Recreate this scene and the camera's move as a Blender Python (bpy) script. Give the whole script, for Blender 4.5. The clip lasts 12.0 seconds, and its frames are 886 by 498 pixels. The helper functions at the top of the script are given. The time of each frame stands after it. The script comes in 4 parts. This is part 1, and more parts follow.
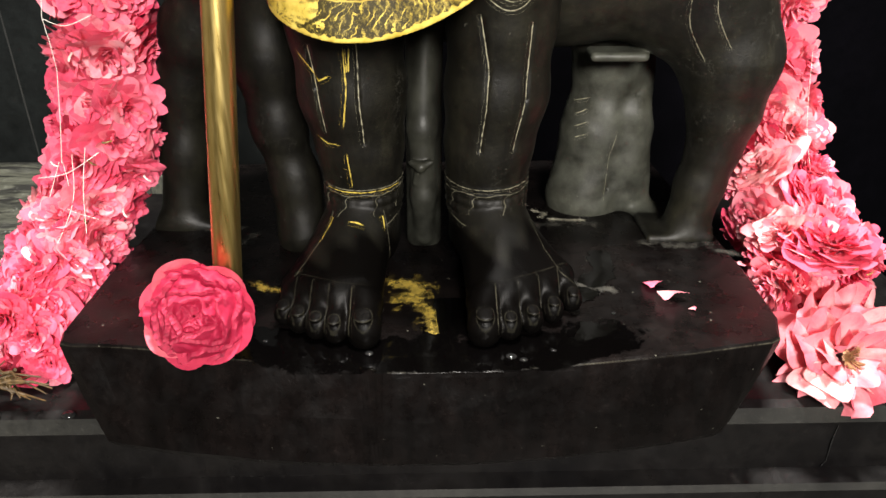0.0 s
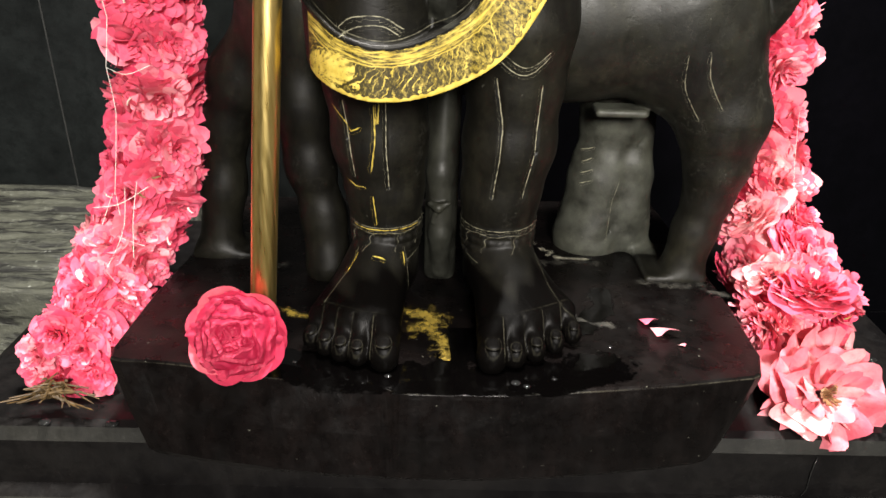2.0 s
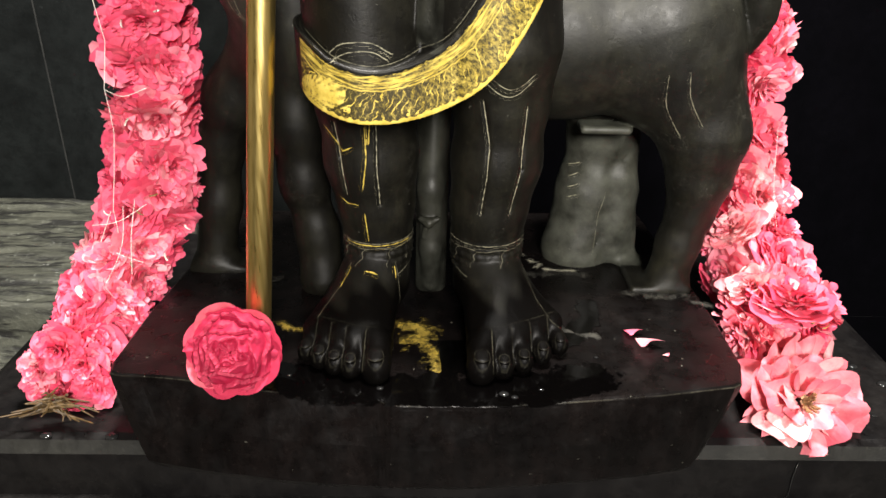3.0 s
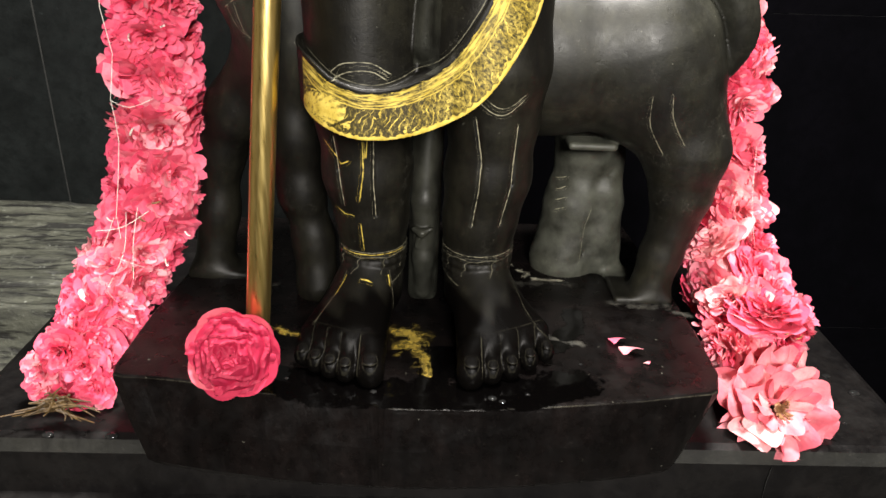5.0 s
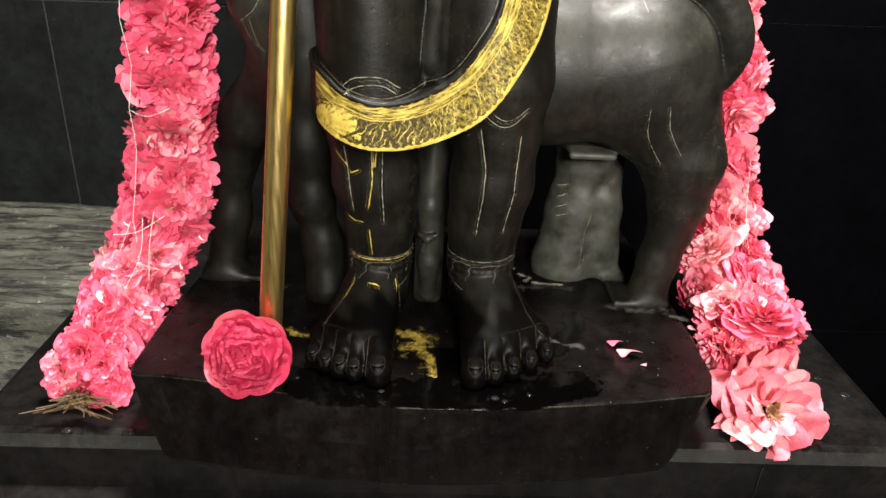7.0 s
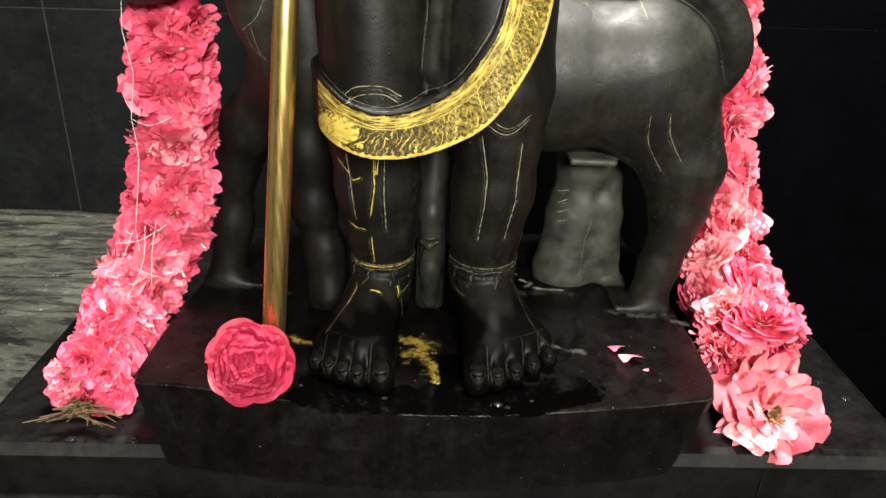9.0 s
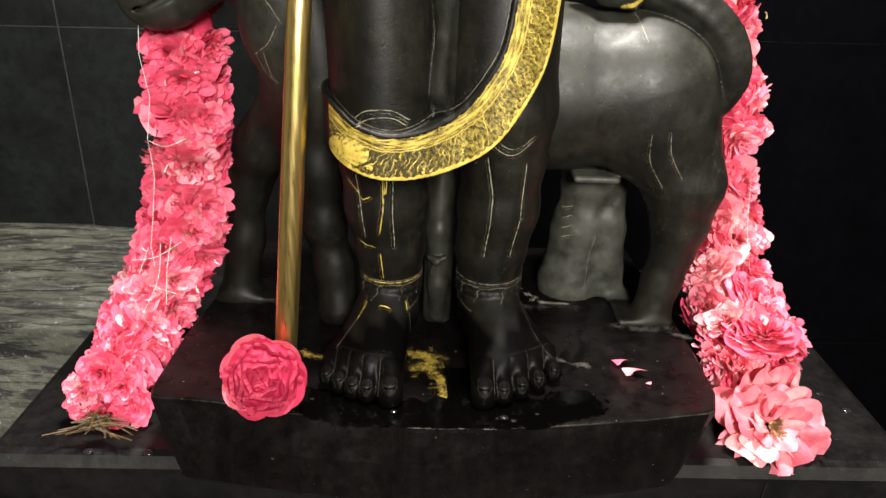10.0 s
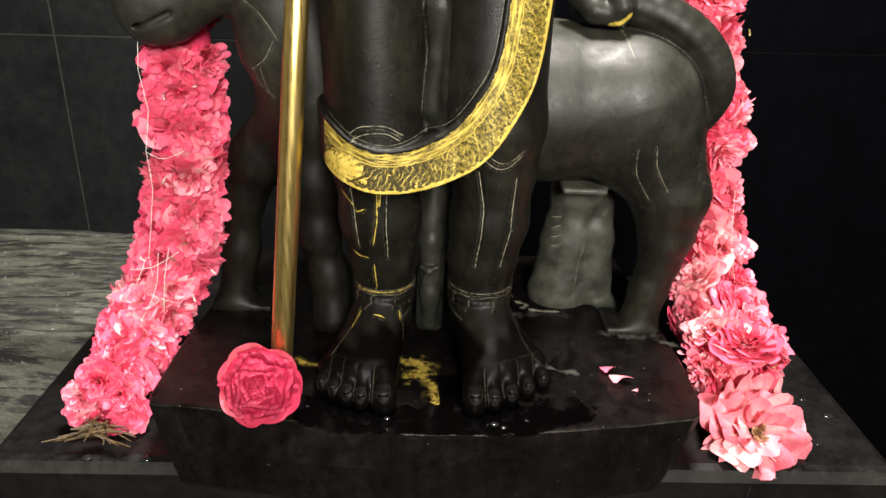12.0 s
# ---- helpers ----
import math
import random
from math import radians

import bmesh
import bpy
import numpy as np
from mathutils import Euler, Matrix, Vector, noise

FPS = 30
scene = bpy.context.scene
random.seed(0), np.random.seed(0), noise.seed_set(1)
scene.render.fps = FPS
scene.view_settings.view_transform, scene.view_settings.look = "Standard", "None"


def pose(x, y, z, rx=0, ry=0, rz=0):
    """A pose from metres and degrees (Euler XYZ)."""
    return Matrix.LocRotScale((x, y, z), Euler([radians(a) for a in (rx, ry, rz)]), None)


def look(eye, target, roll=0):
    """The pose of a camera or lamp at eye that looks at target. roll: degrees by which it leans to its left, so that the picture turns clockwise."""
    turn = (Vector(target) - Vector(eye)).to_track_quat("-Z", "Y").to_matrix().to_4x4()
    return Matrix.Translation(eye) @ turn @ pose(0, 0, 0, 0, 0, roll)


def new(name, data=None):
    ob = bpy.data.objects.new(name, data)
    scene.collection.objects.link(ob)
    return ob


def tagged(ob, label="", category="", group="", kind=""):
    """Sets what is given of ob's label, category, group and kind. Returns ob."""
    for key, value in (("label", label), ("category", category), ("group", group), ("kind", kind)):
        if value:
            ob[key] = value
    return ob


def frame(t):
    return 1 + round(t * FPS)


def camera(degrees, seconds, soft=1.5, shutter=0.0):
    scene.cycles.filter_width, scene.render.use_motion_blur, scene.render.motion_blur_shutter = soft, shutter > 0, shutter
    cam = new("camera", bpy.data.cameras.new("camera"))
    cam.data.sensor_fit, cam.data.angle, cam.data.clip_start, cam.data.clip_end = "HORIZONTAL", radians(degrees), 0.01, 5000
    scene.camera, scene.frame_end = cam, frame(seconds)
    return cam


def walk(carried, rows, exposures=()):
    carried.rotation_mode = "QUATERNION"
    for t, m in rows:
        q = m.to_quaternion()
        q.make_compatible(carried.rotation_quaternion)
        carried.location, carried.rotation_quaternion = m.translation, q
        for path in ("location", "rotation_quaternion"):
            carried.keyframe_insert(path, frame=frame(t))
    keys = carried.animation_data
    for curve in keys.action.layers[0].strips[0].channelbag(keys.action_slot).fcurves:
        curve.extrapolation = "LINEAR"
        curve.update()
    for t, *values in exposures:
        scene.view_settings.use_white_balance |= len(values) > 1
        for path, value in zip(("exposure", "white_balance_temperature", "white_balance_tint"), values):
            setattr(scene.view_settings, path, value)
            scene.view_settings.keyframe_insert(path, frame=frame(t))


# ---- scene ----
cam = camera(62.0, 12.0)
PATH = [
    (0, (0.077, 0.108, 1.151), (0.097, 1.88, 0.225), -0.5),
    (0.5, (0.075, 0.089, 1.167), (0.083, 1.872, 0.262), 0.5),
    (1, (0.078, 0.077, 1.173), (0.091, 1.869, 0.285), 0.3),
    (1.5, (0.082, 0.068, 1.178), (0.077, 1.87, 0.311), 0.1),
    (2, (0.074, 0.059, 1.184), (0.063, 1.863, 0.322), 0.8),
    (2.5, (0.077, 0.06, 1.187), (0.074, 1.866, 0.329), 0.8),
    (3, (0.079, 0.046, 1.2), (0.079, 1.856, 0.349), 0.5),
    (4.8, (0.077, 0.026, 1.219), (0.1, 1.844, 0.385), 1.1),
    (5, (0.075, 0.023, 1.215), (0.107, 1.839, 0.378), 1.7),
    (5.5, (0.072, 0.014, 1.217), (0.111, 1.829, 0.379), 2.0),
    (6, (0.072, 0.011, 1.221), (0.102, 1.83, 0.39), 1.9),
    (6.5, (0.07, 0.002, 1.229), (0.103, 1.824, 0.405), 1.9),
    (7, (0.07, 0.001, 1.23), (0.101, 1.818, 0.394), 2.0),
    (9, (0.067, 0.0, 1.234), (0.101, 1.821, 0.406), 1.7),
    (9.5, (0.062, -0.004, 1.234), (0.082, 1.813, 0.397), 1.6),
    (10, (0.066, -0.013, 1.25), (0.082, 1.815, 0.439), 1.3),
    (10.5, (0.064, -0.01, 1.25), (0.097, 1.815, 0.431), 1.8),
    (11, (0.062, -0.015, 1.254), (0.093, 1.814, 0.445), 1.5),
    (11.5, (0.066, -0.023, 1.259), (0.103, 1.805, 0.45), 1.6),
    (12, (0.066, -0.026, 1.265), (0.102, 1.804, 0.459), 1.6),
]
walk(cam, [(t, look(eye, target, roll)) for t, eye, target, roll in PATH], [(0.0, 0.18), (3.0, 0.15), (5.0, 0.06), (12.0, 0.04)])

# ---------------------------------------------------------------- light
world = bpy.data.worlds.new("dim_hall")
world.use_nodes = True
world.node_tree.nodes["Background"].inputs[0].default_value = (1.0, 0.93, 0.8, 1)
world.node_tree.nodes["Background"].inputs[1].default_value = 0.02
scene.world = world


def lamp(name, eye, target, watts, size, colour):
    data = bpy.data.lights.new(name, "AREA")
    data.shape, data.size, data.energy, data.color = "DISK", size, watts, colour
    ob = new(name, data)
    ob.matrix_world = look(eye, target)
    return ob


lamp("ceiling_lamp", (0.18, 0.58, 2.40), (0.08, 0.70, 0.95), 92.0, 0.28, (1.0, 0.95, 0.89))
lamp("front_lamp", (0.29, -1.05, 1.75), (0.05, 0.7, 0.95), 84.0, 0.42, (1.0, 0.95, 0.89))


# ---------------------------------------------------------------- materials
def material(name):
    m = bpy.data.materials.new(name)
    m.use_nodes = True
    nt = m.node_tree
    return m, nt, nt.nodes["Principled BSDF"]


def node(nt, kind, **sets):
    n = nt.nodes.new(kind)
    for key, value in sets.items():
        n.inputs[key.replace("_", " ")].default_value = value
    return n


def position(nt, scale=(1, 1, 1)):
    g = nt.nodes.new("ShaderNodeNewGeometry")
    m = nt.nodes.new("ShaderNodeMapping")
    m.inputs["Scale"].default_value = scale
    nt.links.new(g.outputs["Position"], m.inputs["Vector"])
    return m.outputs["Vector"]


def noise_of(nt, scale, detail=4.0, rough=0.55, stretch=(1, 1, 1)):
    n = node(nt, "ShaderNodeTexNoise", Scale=scale, Detail=detail, Roughness=rough)
    nt.links.new(position(nt, stretch), n.inputs["Vector"])
    return n.outputs["Fac"]


def ramp(nt, fac, *stops):
    r = nt.nodes.new("ShaderNodeValToRGB")
    while len(r.color_ramp.elements) < len(stops):
        r.color_ramp.elements.new(0.5)
    for e, (at, c) in zip(r.color_ramp.elements, stops):
        e.position = at
        e.color = (*c, 1) if isinstance(c, tuple) else (c, c, c, 1)
    nt.links.new(fac, r.inputs["Fac"])
    return r.outputs["Color"]


def mix(nt, fac, a, b, mode="MIX"):
    n = nt.nodes.new("ShaderNodeMix")
    n.data_type, n.blend_type = "RGBA", mode
    for sock, v in ((n.inputs[0], fac), (n.inputs[6], a), (n.inputs[7], b)):
        if isinstance(v, (int, float)):
            sock.default_value = v
        elif isinstance(v, tuple):
            sock.default_value = (*v, 1)
        else:
            nt.links.new(v, sock)
    return n.outputs[2]


def maths(nt, op, a, b=0.0, clamp=False):
    n = nt.nodes.new("ShaderNodeMath")
    n.operation, n.use_clamp = op, clamp
    for sock, v in zip(n.inputs, (a, b)):
        if isinstance(v, (int, float)):
            sock.default_value = v
        else:
            nt.links.new(v, sock)
    return n.outputs[0]


def bump(nt, shader, height, strength, distance):
    b = node(nt, "ShaderNodeBump", Strength=strength, Distance=distance)
    nt.links.new(height, b.inputs["Height"])
    nt.links.new(b.outputs["Normal"], shader.inputs["Normal"])


def attribute(nt, name):
    a = nt.nodes.new("ShaderNodeAttribute")
    a.attribute_name = name
    return a.outputs["Fac"]


def flat_noise(nt, s, e, su, se, detail=4.0, rough=0.6):
    """Noise over a strip's own length s and depth e."""
    v = nt.nodes.new("ShaderNodeCombineXYZ")
    nt.links.new(maths(nt, "MULTIPLY", s, su), v.inputs[0])
    nt.links.new(maths(nt, "MULTIPLY", e, se), v.inputs[1])
    n = node(nt, "ShaderNodeTexNoise", Scale=1.0, Detail=detail, Roughness=rough)
    nt.links.new(v.outputs[0], n.inputs["Vector"])
    return n.outputs["Fac"]


def fine_line(nt, key, half, wander):
    """A hand-drawn line of uneven width along the nought of a signed distance, in millimetres."""
    d = maths(nt, "ADD", attribute(nt, key + "_d"), maths(nt, "MULTIPLY", maths(nt, "SUBTRACT", noise_of(nt, 150, 3, 0.6), 0.5), wander))
    width = maths(nt, "MULTIPLY", half, maths(nt, "ADD", 0.25, maths(nt, "MULTIPLY", noise_of(nt, 110, 4, 0.7), 1.5)))
    edge = maths(nt, "DIVIDE", maths(nt, "SUBTRACT", width, maths(nt, "ABSOLUTE", d)), 0.25, True)
    broken = ramp(nt, noise_of(nt, 170, 5, 0.75), (0.38, 0.10), (0.52, 1.0))
    return maths(nt, "MULTIPLY", maths(nt, "MULTIPLY", edge, broken), attribute(nt, key + "_w"))


def hem_paint(nt):
    """Yellow paste worked into a carved hem: a scalloped rim, slanting strokes, a streaked upper strip, thin film between."""
    s, e, on = attribute(nt, "band_s"), attribute(nt, "band_e"), attribute(nt, "band_on")
    wob = maths(nt, "SUBTRACT", flat_noise(nt, s, e, 130, 130, 3), 0.5)
    scallop = maths(nt, "MULTIPLY", maths(nt, "ABSOLUTE", maths(nt, "SINE", maths(nt, "MULTIPLY", s, 480))), 0.0011)
    rim = maths(nt, "DIVIDE", maths(nt, "ADD", maths(nt, "ADD", e, 0.0042), maths(nt, "SUBTRACT", maths(nt, "MULTIPLY", wob, 0.006), scallop)), 0.0006, True)
    seam = maths(nt, "SUBTRACT", 1.0, maths(nt, "DIVIDE", maths(nt, "ABSOLUTE", maths(nt, "ADD", maths(nt, "ADD", e, 0.0250), maths(nt, "MULTIPLY", wob, 0.004))), 0.0010), True)
    upper = maths(nt, "MULTIPLY", maths(nt, "LESS_THAN", e, -0.0262), maths(nt, "GREATER_THAN", maths(nt, "ADD", e, maths(nt, "MULTIPLY", wob, 0.006)), -0.0355))
    strip = maths(nt, "MULTIPLY", upper, ramp(nt, flat_noise(nt, s, e, 45, 420, 5, 0.65), (0.42, 0.06), (0.57, 0.95)))
    q = maths(nt, "ADD", maths(nt, "ADD", s, maths(nt, "MULTIPLY", e, 0.85)), maths(nt, "MULTIPLY", flat_noise(nt, s, e, 48, 70, 4), 0.026))
    comb = maths(nt, "ABSOLUTE", maths(nt, "SUBTRACT", maths(nt, "FRACT", maths(nt, "DIVIDE", q, 0.0068)), 0.5))
    hatch = maths(nt, "DIVIDE", maths(nt, "SUBTRACT", 0.13, comb), 0.07, True)
    mid = maths(nt, "MULTIPLY", maths(nt, "GREATER_THAN", e, -0.0252), maths(nt, "LESS_THAN", e, -0.004))
    hatch = maths(nt, "MULTIPLY", maths(nt, "MULTIPLY", hatch, mid), ramp(nt, flat_noise(nt, s, e, 90, 110, 5, 0.7), (0.42, 0.0), (0.56, 1.0)))
    thick = ramp(nt, s, (0.0, 0.30), (0.09, 0.05), (0.14, 0.10), (0.19, 0.30))
    film = ramp(nt, maths(nt, "ADD", flat_noise(nt, s, e, 330, 240, 6, 0.72), maths(nt, "MULTIPLY", thick, 0.42)), (0.54, 0.05), (0.82, 0.80))
    inner = maths(nt, "GREATER_THAN", e, -0.0355)
    film = maths(nt, "MULTIPLY", film, inner)
    all_ = rim
    for layer in (seam, strip, hatch, film):
        all_ = maths(nt, "MAXIMUM", all_, layer)
    return maths(nt, "MULTIPLY", all_, on)


def oiled_stone(name, dark, light, rough_lo, rough_hi, marks=False, gloss=0.5):
    m, nt, sh = material(name)
    cloud = noise_of(nt, 14, 5, 0.6)
    grain = noise_of(nt, 320, 3, 0.6)
    smear = noise_of(nt, 55, 5, 0.65)
    col = ramp(nt, cloud, (0.3, dark), (0.72, light))
    col = mix(nt, ramp(nt, grain, (0.6, 0.0), (0.8, 0.5)), col, tuple(2.4 * c for c in light))
    if not marks:
        col = mix(nt, ramp(nt, noise_of(nt, 30, 6, 0.7), (0.66, 0.0), (0.74, 0.35)), col, tuple(4.0 * c for c in light))
    col = mix(nt, ramp(nt, noise_of(nt, 75, 6, 0.7), (0.38, 0.55), (0.54, 0.0)), col, dark)
    if marks:
        runs = noise_of(nt, 48, 5, 0.65, (1, 1, 0.22))
        col = mix(nt, ramp(nt, runs, (0.35, 0.75), (0.55, 0.0)), col, dark)
        col = mix(nt, ramp(nt, runs, (0.62, 0.0), (0.78, 0.5)), col, tuple(1.9 * c for c in light))
    if marks:
        # pale specks: stone grain, with wet glints painted into the same dots
        col = mix(nt, ramp(nt, noise_of(nt, 210, 2, 0.5), (0.74, 0.0), (0.80, 0.8)), col, (0.09, 0.088, 0.07))
    if marks and gloss > 0.2:
        hair = maths(nt, "ABSOLUTE", maths(nt, "SUBTRACT", noise_of(nt, 34, 7, 0.66), 0.5))
        patch = ramp(nt, noise_of(nt, 21, 3, 0.6), (0.54, 0.0), (0.64, 1.0))
        scuff = maths(nt, "MULTIPLY", maths(nt, "SUBTRACT", 1.0, maths(nt, "DIVIDE", hair, 0.009), True), patch)
        col = mix(nt, maths(nt, "MULTIPLY", scuff, 0.55), col, (0.055, 0.052, 0.042))
    rough = ramp(nt, smear, (0.3, rough_lo), (0.7, rough_hi))
    if marks:
        # blackens the colour and cuts the gloss
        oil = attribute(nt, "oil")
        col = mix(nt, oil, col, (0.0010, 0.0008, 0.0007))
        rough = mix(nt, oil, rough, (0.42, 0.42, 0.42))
        # greys the stone for dust and for a highlight painted on the pleat
        dust_and_sheen = maths(nt, "MULTIPLY", attribute(nt, "dust_and_sheen"), ramp(nt, noise_of(nt, 45, 5, 0.65), (0.3, 0.15), (0.7, 1.0)))
        col = mix(nt, dust_and_sheen, col, (0.15, 0.157, 0.125))
        rough = mix(nt, dust_and_sheen, rough, (0.5, 0.5, 0.5))
        worn = ramp(nt, noise_of(nt, 260, 4, 0.7), (0.36, 0.0), (0.56, 1.0))
        chalk = maths(nt, "MULTIPLY", attribute(nt, "chalk"), worn)
        chalk = maths(nt, "MAXIMUM", chalk, fine_line(nt, "line", 0.50, 1.0))
        col = mix(nt, chalk, col, (0.26, 0.245, 0.17))
        full = attribute(nt, "paste")
        crumb = maths(nt, "MULTIPLY", maths(nt, "SUBTRACT", noise_of(nt, 240, 6, 0.72), 0.5), 1.7)
        torn = maths(nt, "ADD", maths(nt, "MULTIPLY", full, 0.95), crumb)
        torn = maths(nt, "ADD", torn, maths(nt, "MULTIPLY", maths(nt, "SUBTRACT", noise_of(nt, 60, 3, 0.5), 0.5), 0.45))
        scratch = ramp(nt, torn, (0.08, 0.03), (0.34, 0.16), (0.56, 0.46), (0.78, 1.0))
        paste = maths(nt, "MULTIPLY", scratch, maths(nt, "GREATER_THAN", full, 0.12))
        yellow = ramp(nt, noise_of(nt, 90, 4), (0.3, (0.34, 0.245, 0.028)), (0.7, (0.60, 0.46, 0.10)))
        paste = maths(nt, "MAXIMUM", paste, maths(nt, "MAXIMUM", hem_paint(nt), fine_line(nt, "dab", 0.62, 1.6)))
        col = mix(nt, paste, col, yellow)
        rough = mix(nt, paste, rough, (0.7, 0.7, 0.7))
    nt.links.new(col, sh.inputs["Base Color"])
    nt.links.new(rough, sh.inputs["Roughness"])
    sh.inputs["Specular IOR Level"].default_value = gloss
    if marks:
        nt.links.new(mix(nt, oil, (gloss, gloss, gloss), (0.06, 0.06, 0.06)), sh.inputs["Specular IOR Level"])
    pits = ramp(nt, noise_of(nt, 95, 4, 0.7), (0.28, 0.0), (0.42, 1.0))
    relief = mix(nt, 0.3, mix(nt, 0.4, mix(nt, 0.5, cloud, smear), pits), grain)
    bump(nt, sh, relief, 0.26, 0.0018)
    return m


STATUE = oiled_stone("oiled_black_stone", (0.0022, 0.0020, 0.0015), (0.0175, 0.0165, 0.0103), 0.38, 0.62, True, 0.28)
PLINTH = oiled_stone("oiled_plinth_stone", (0.0009, 0.0007, 0.0007), (0.0052, 0.0038, 0.0035), 0.18, 0.44, True, 0.18)
SLAB = oiled_stone("dark_slab_stone", (0.0017, 0.0015, 0.0017), (0.0078, 0.0070, 0.0066), 0.25, 0.55, gloss=0.2)
LIP = oiled_stone("worn_slab_edge", (0.006, 0.006, 0.0053), (0.021, 0.0205, 0.0175), 0.45, 0.7, gloss=0.25)
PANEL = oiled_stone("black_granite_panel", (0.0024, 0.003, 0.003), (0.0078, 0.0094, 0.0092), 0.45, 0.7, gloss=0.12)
# right half of the wall: its shade is painted into the panel colour
UNLIT_PANEL = oiled_stone("unlit_granite_panel", (0.0004, 0.0004, 0.0007), (0.0010, 0.0009, 0.0015), 0.7, 0.9, gloss=0.02)


def ledge_stone():
    m, nt, sh = material("weathered_grey_stone")
    strata = noise_of(nt, 7, 7, 0.72, (1.1, 7.0, 3.0))
    crack = noise_of(nt, 5, 5, 0.6, (1.5, 14.0, 6.0))
    speck = noise_of(nt, 130, 4, 0.6)
    col = ramp(nt, strata, (0.34, (0.005, 0.0055, 0.005)), (0.43, (0.026, 0.027, 0.021)), (0.55, (0.062, 0.064, 0.048)), (0.70, (0.020, 0.021, 0.017)))
    col = mix(nt, ramp(nt, crack, (0.42, 0.96), (0.465, 0.0)), col, (0.006, 0.006, 0.005))
    col = mix(nt, ramp(nt, speck, (0.60, 0.0), (0.74, 0.5)), col, (0.17, 0.18, 0.15))
    split = maths(nt, "ABSOLUTE", maths(nt, "SUBTRACT", noise_of(nt, 3.2, 6, 0.62, (0.55, 9.0, 5.0)), 0.5))
    gash = maths(nt, "SUBTRACT", 1.0, maths(nt, "DIVIDE", split, 0.016), True)
    gash = maths(nt, "MULTIPLY", gash, ramp(nt, noise_of(nt, 3.5, 3, 0.5, (1.0, 2.0, 2.0)), (0.42, 0.0), (0.52, 1.0)))
    col = mix(nt, gash, col, (0.0035, 0.0035, 0.003))
    col = mix(nt, ramp(nt, noise_of(nt, 70, 3, 0.5), (0.70, 0.0), (0.76, 0.8)), col, (0.26, 0.27, 0.24))
    nt.links.new(col, sh.inputs["Base Color"])
    sh.inputs["Roughness"].default_value = 0.6
    bump(nt, sh, mix(nt, 0.4, mix(nt, 0.5, strata, ramp(nt, crack, (0.40, 0.0), (0.48, 1.0))), speck), 0.7, 0.005)
    return m


LEDGE = ledge_stone()


def plain(name, lo, hi, rough, scale=60, metal=0.0, strength=0.2):
    m, nt, sh = material(name)
    n = noise_of(nt, scale, 4, 0.6)
    nt.links.new(ramp(nt, n, (0.3, lo), (0.7, hi)), sh.inputs["Base Color"])
    sh.inputs["Roughness"].default_value = rough
    sh.inputs["Metallic"].default_value = metal
    bump(nt, sh, n, strength, 0.001)
    return m


GROUT = plain("pale_grout", (0.002, 0.0023, 0.002), (0.014, 0.015, 0.013), 0.8, 30)
PLASTER = plain("smoky_plaster", (0.10, 0.09, 0.075), (0.2, 0.18, 0.15), 0.85, 4)
FLOOR = plain("worn_floor_stone", (0.05, 0.05, 0.046), (0.1, 0.1, 0.09), 0.5, 6)
STEM = plain("dry_stem", (0.012, 0.007, 0.002), (0.085, 0.048, 0.012), 0.55, 300)
HEART = plain("rose_heart", (0.165, 0.066, 0.028), (0.275, 0.154, 0.066), 0.6, 300)
TINSEL = plain("silver_thread", (0.75, 0.68, 0.62), (0.9, 0.84, 0.78), 0.3, 100, 0.1)
WATER = plain("oil_drop", (0.006, 0.006, 0.006), (0.012, 0.012, 0.012), 0.06, 30)
LEAF = plain("small_sepal", (0.10, 0.075, 0.015), (0.22, 0.14, 0.03), 0.6, 200)


def brass():
    m, nt, sh = material("polished_brass")
    streak = noise_of(nt, 60, 4, 0.6, (6, 6, 0.12))
    nt.links.new(ramp(nt, streak, (0.3, (0.58, 0.41, 0.12)), (0.7, (0.76, 0.58, 0.22))), sh.inputs["Base Color"])
    nt.links.new(ramp(nt, streak, (0.3, 0.26), (0.7, 0.36)), sh.inputs["Roughness"])
    sh.inputs["Metallic"].default_value = 1.0
    bump(nt, sh, streak, 0.02, 0.001)
    return m


BRASS = brass()


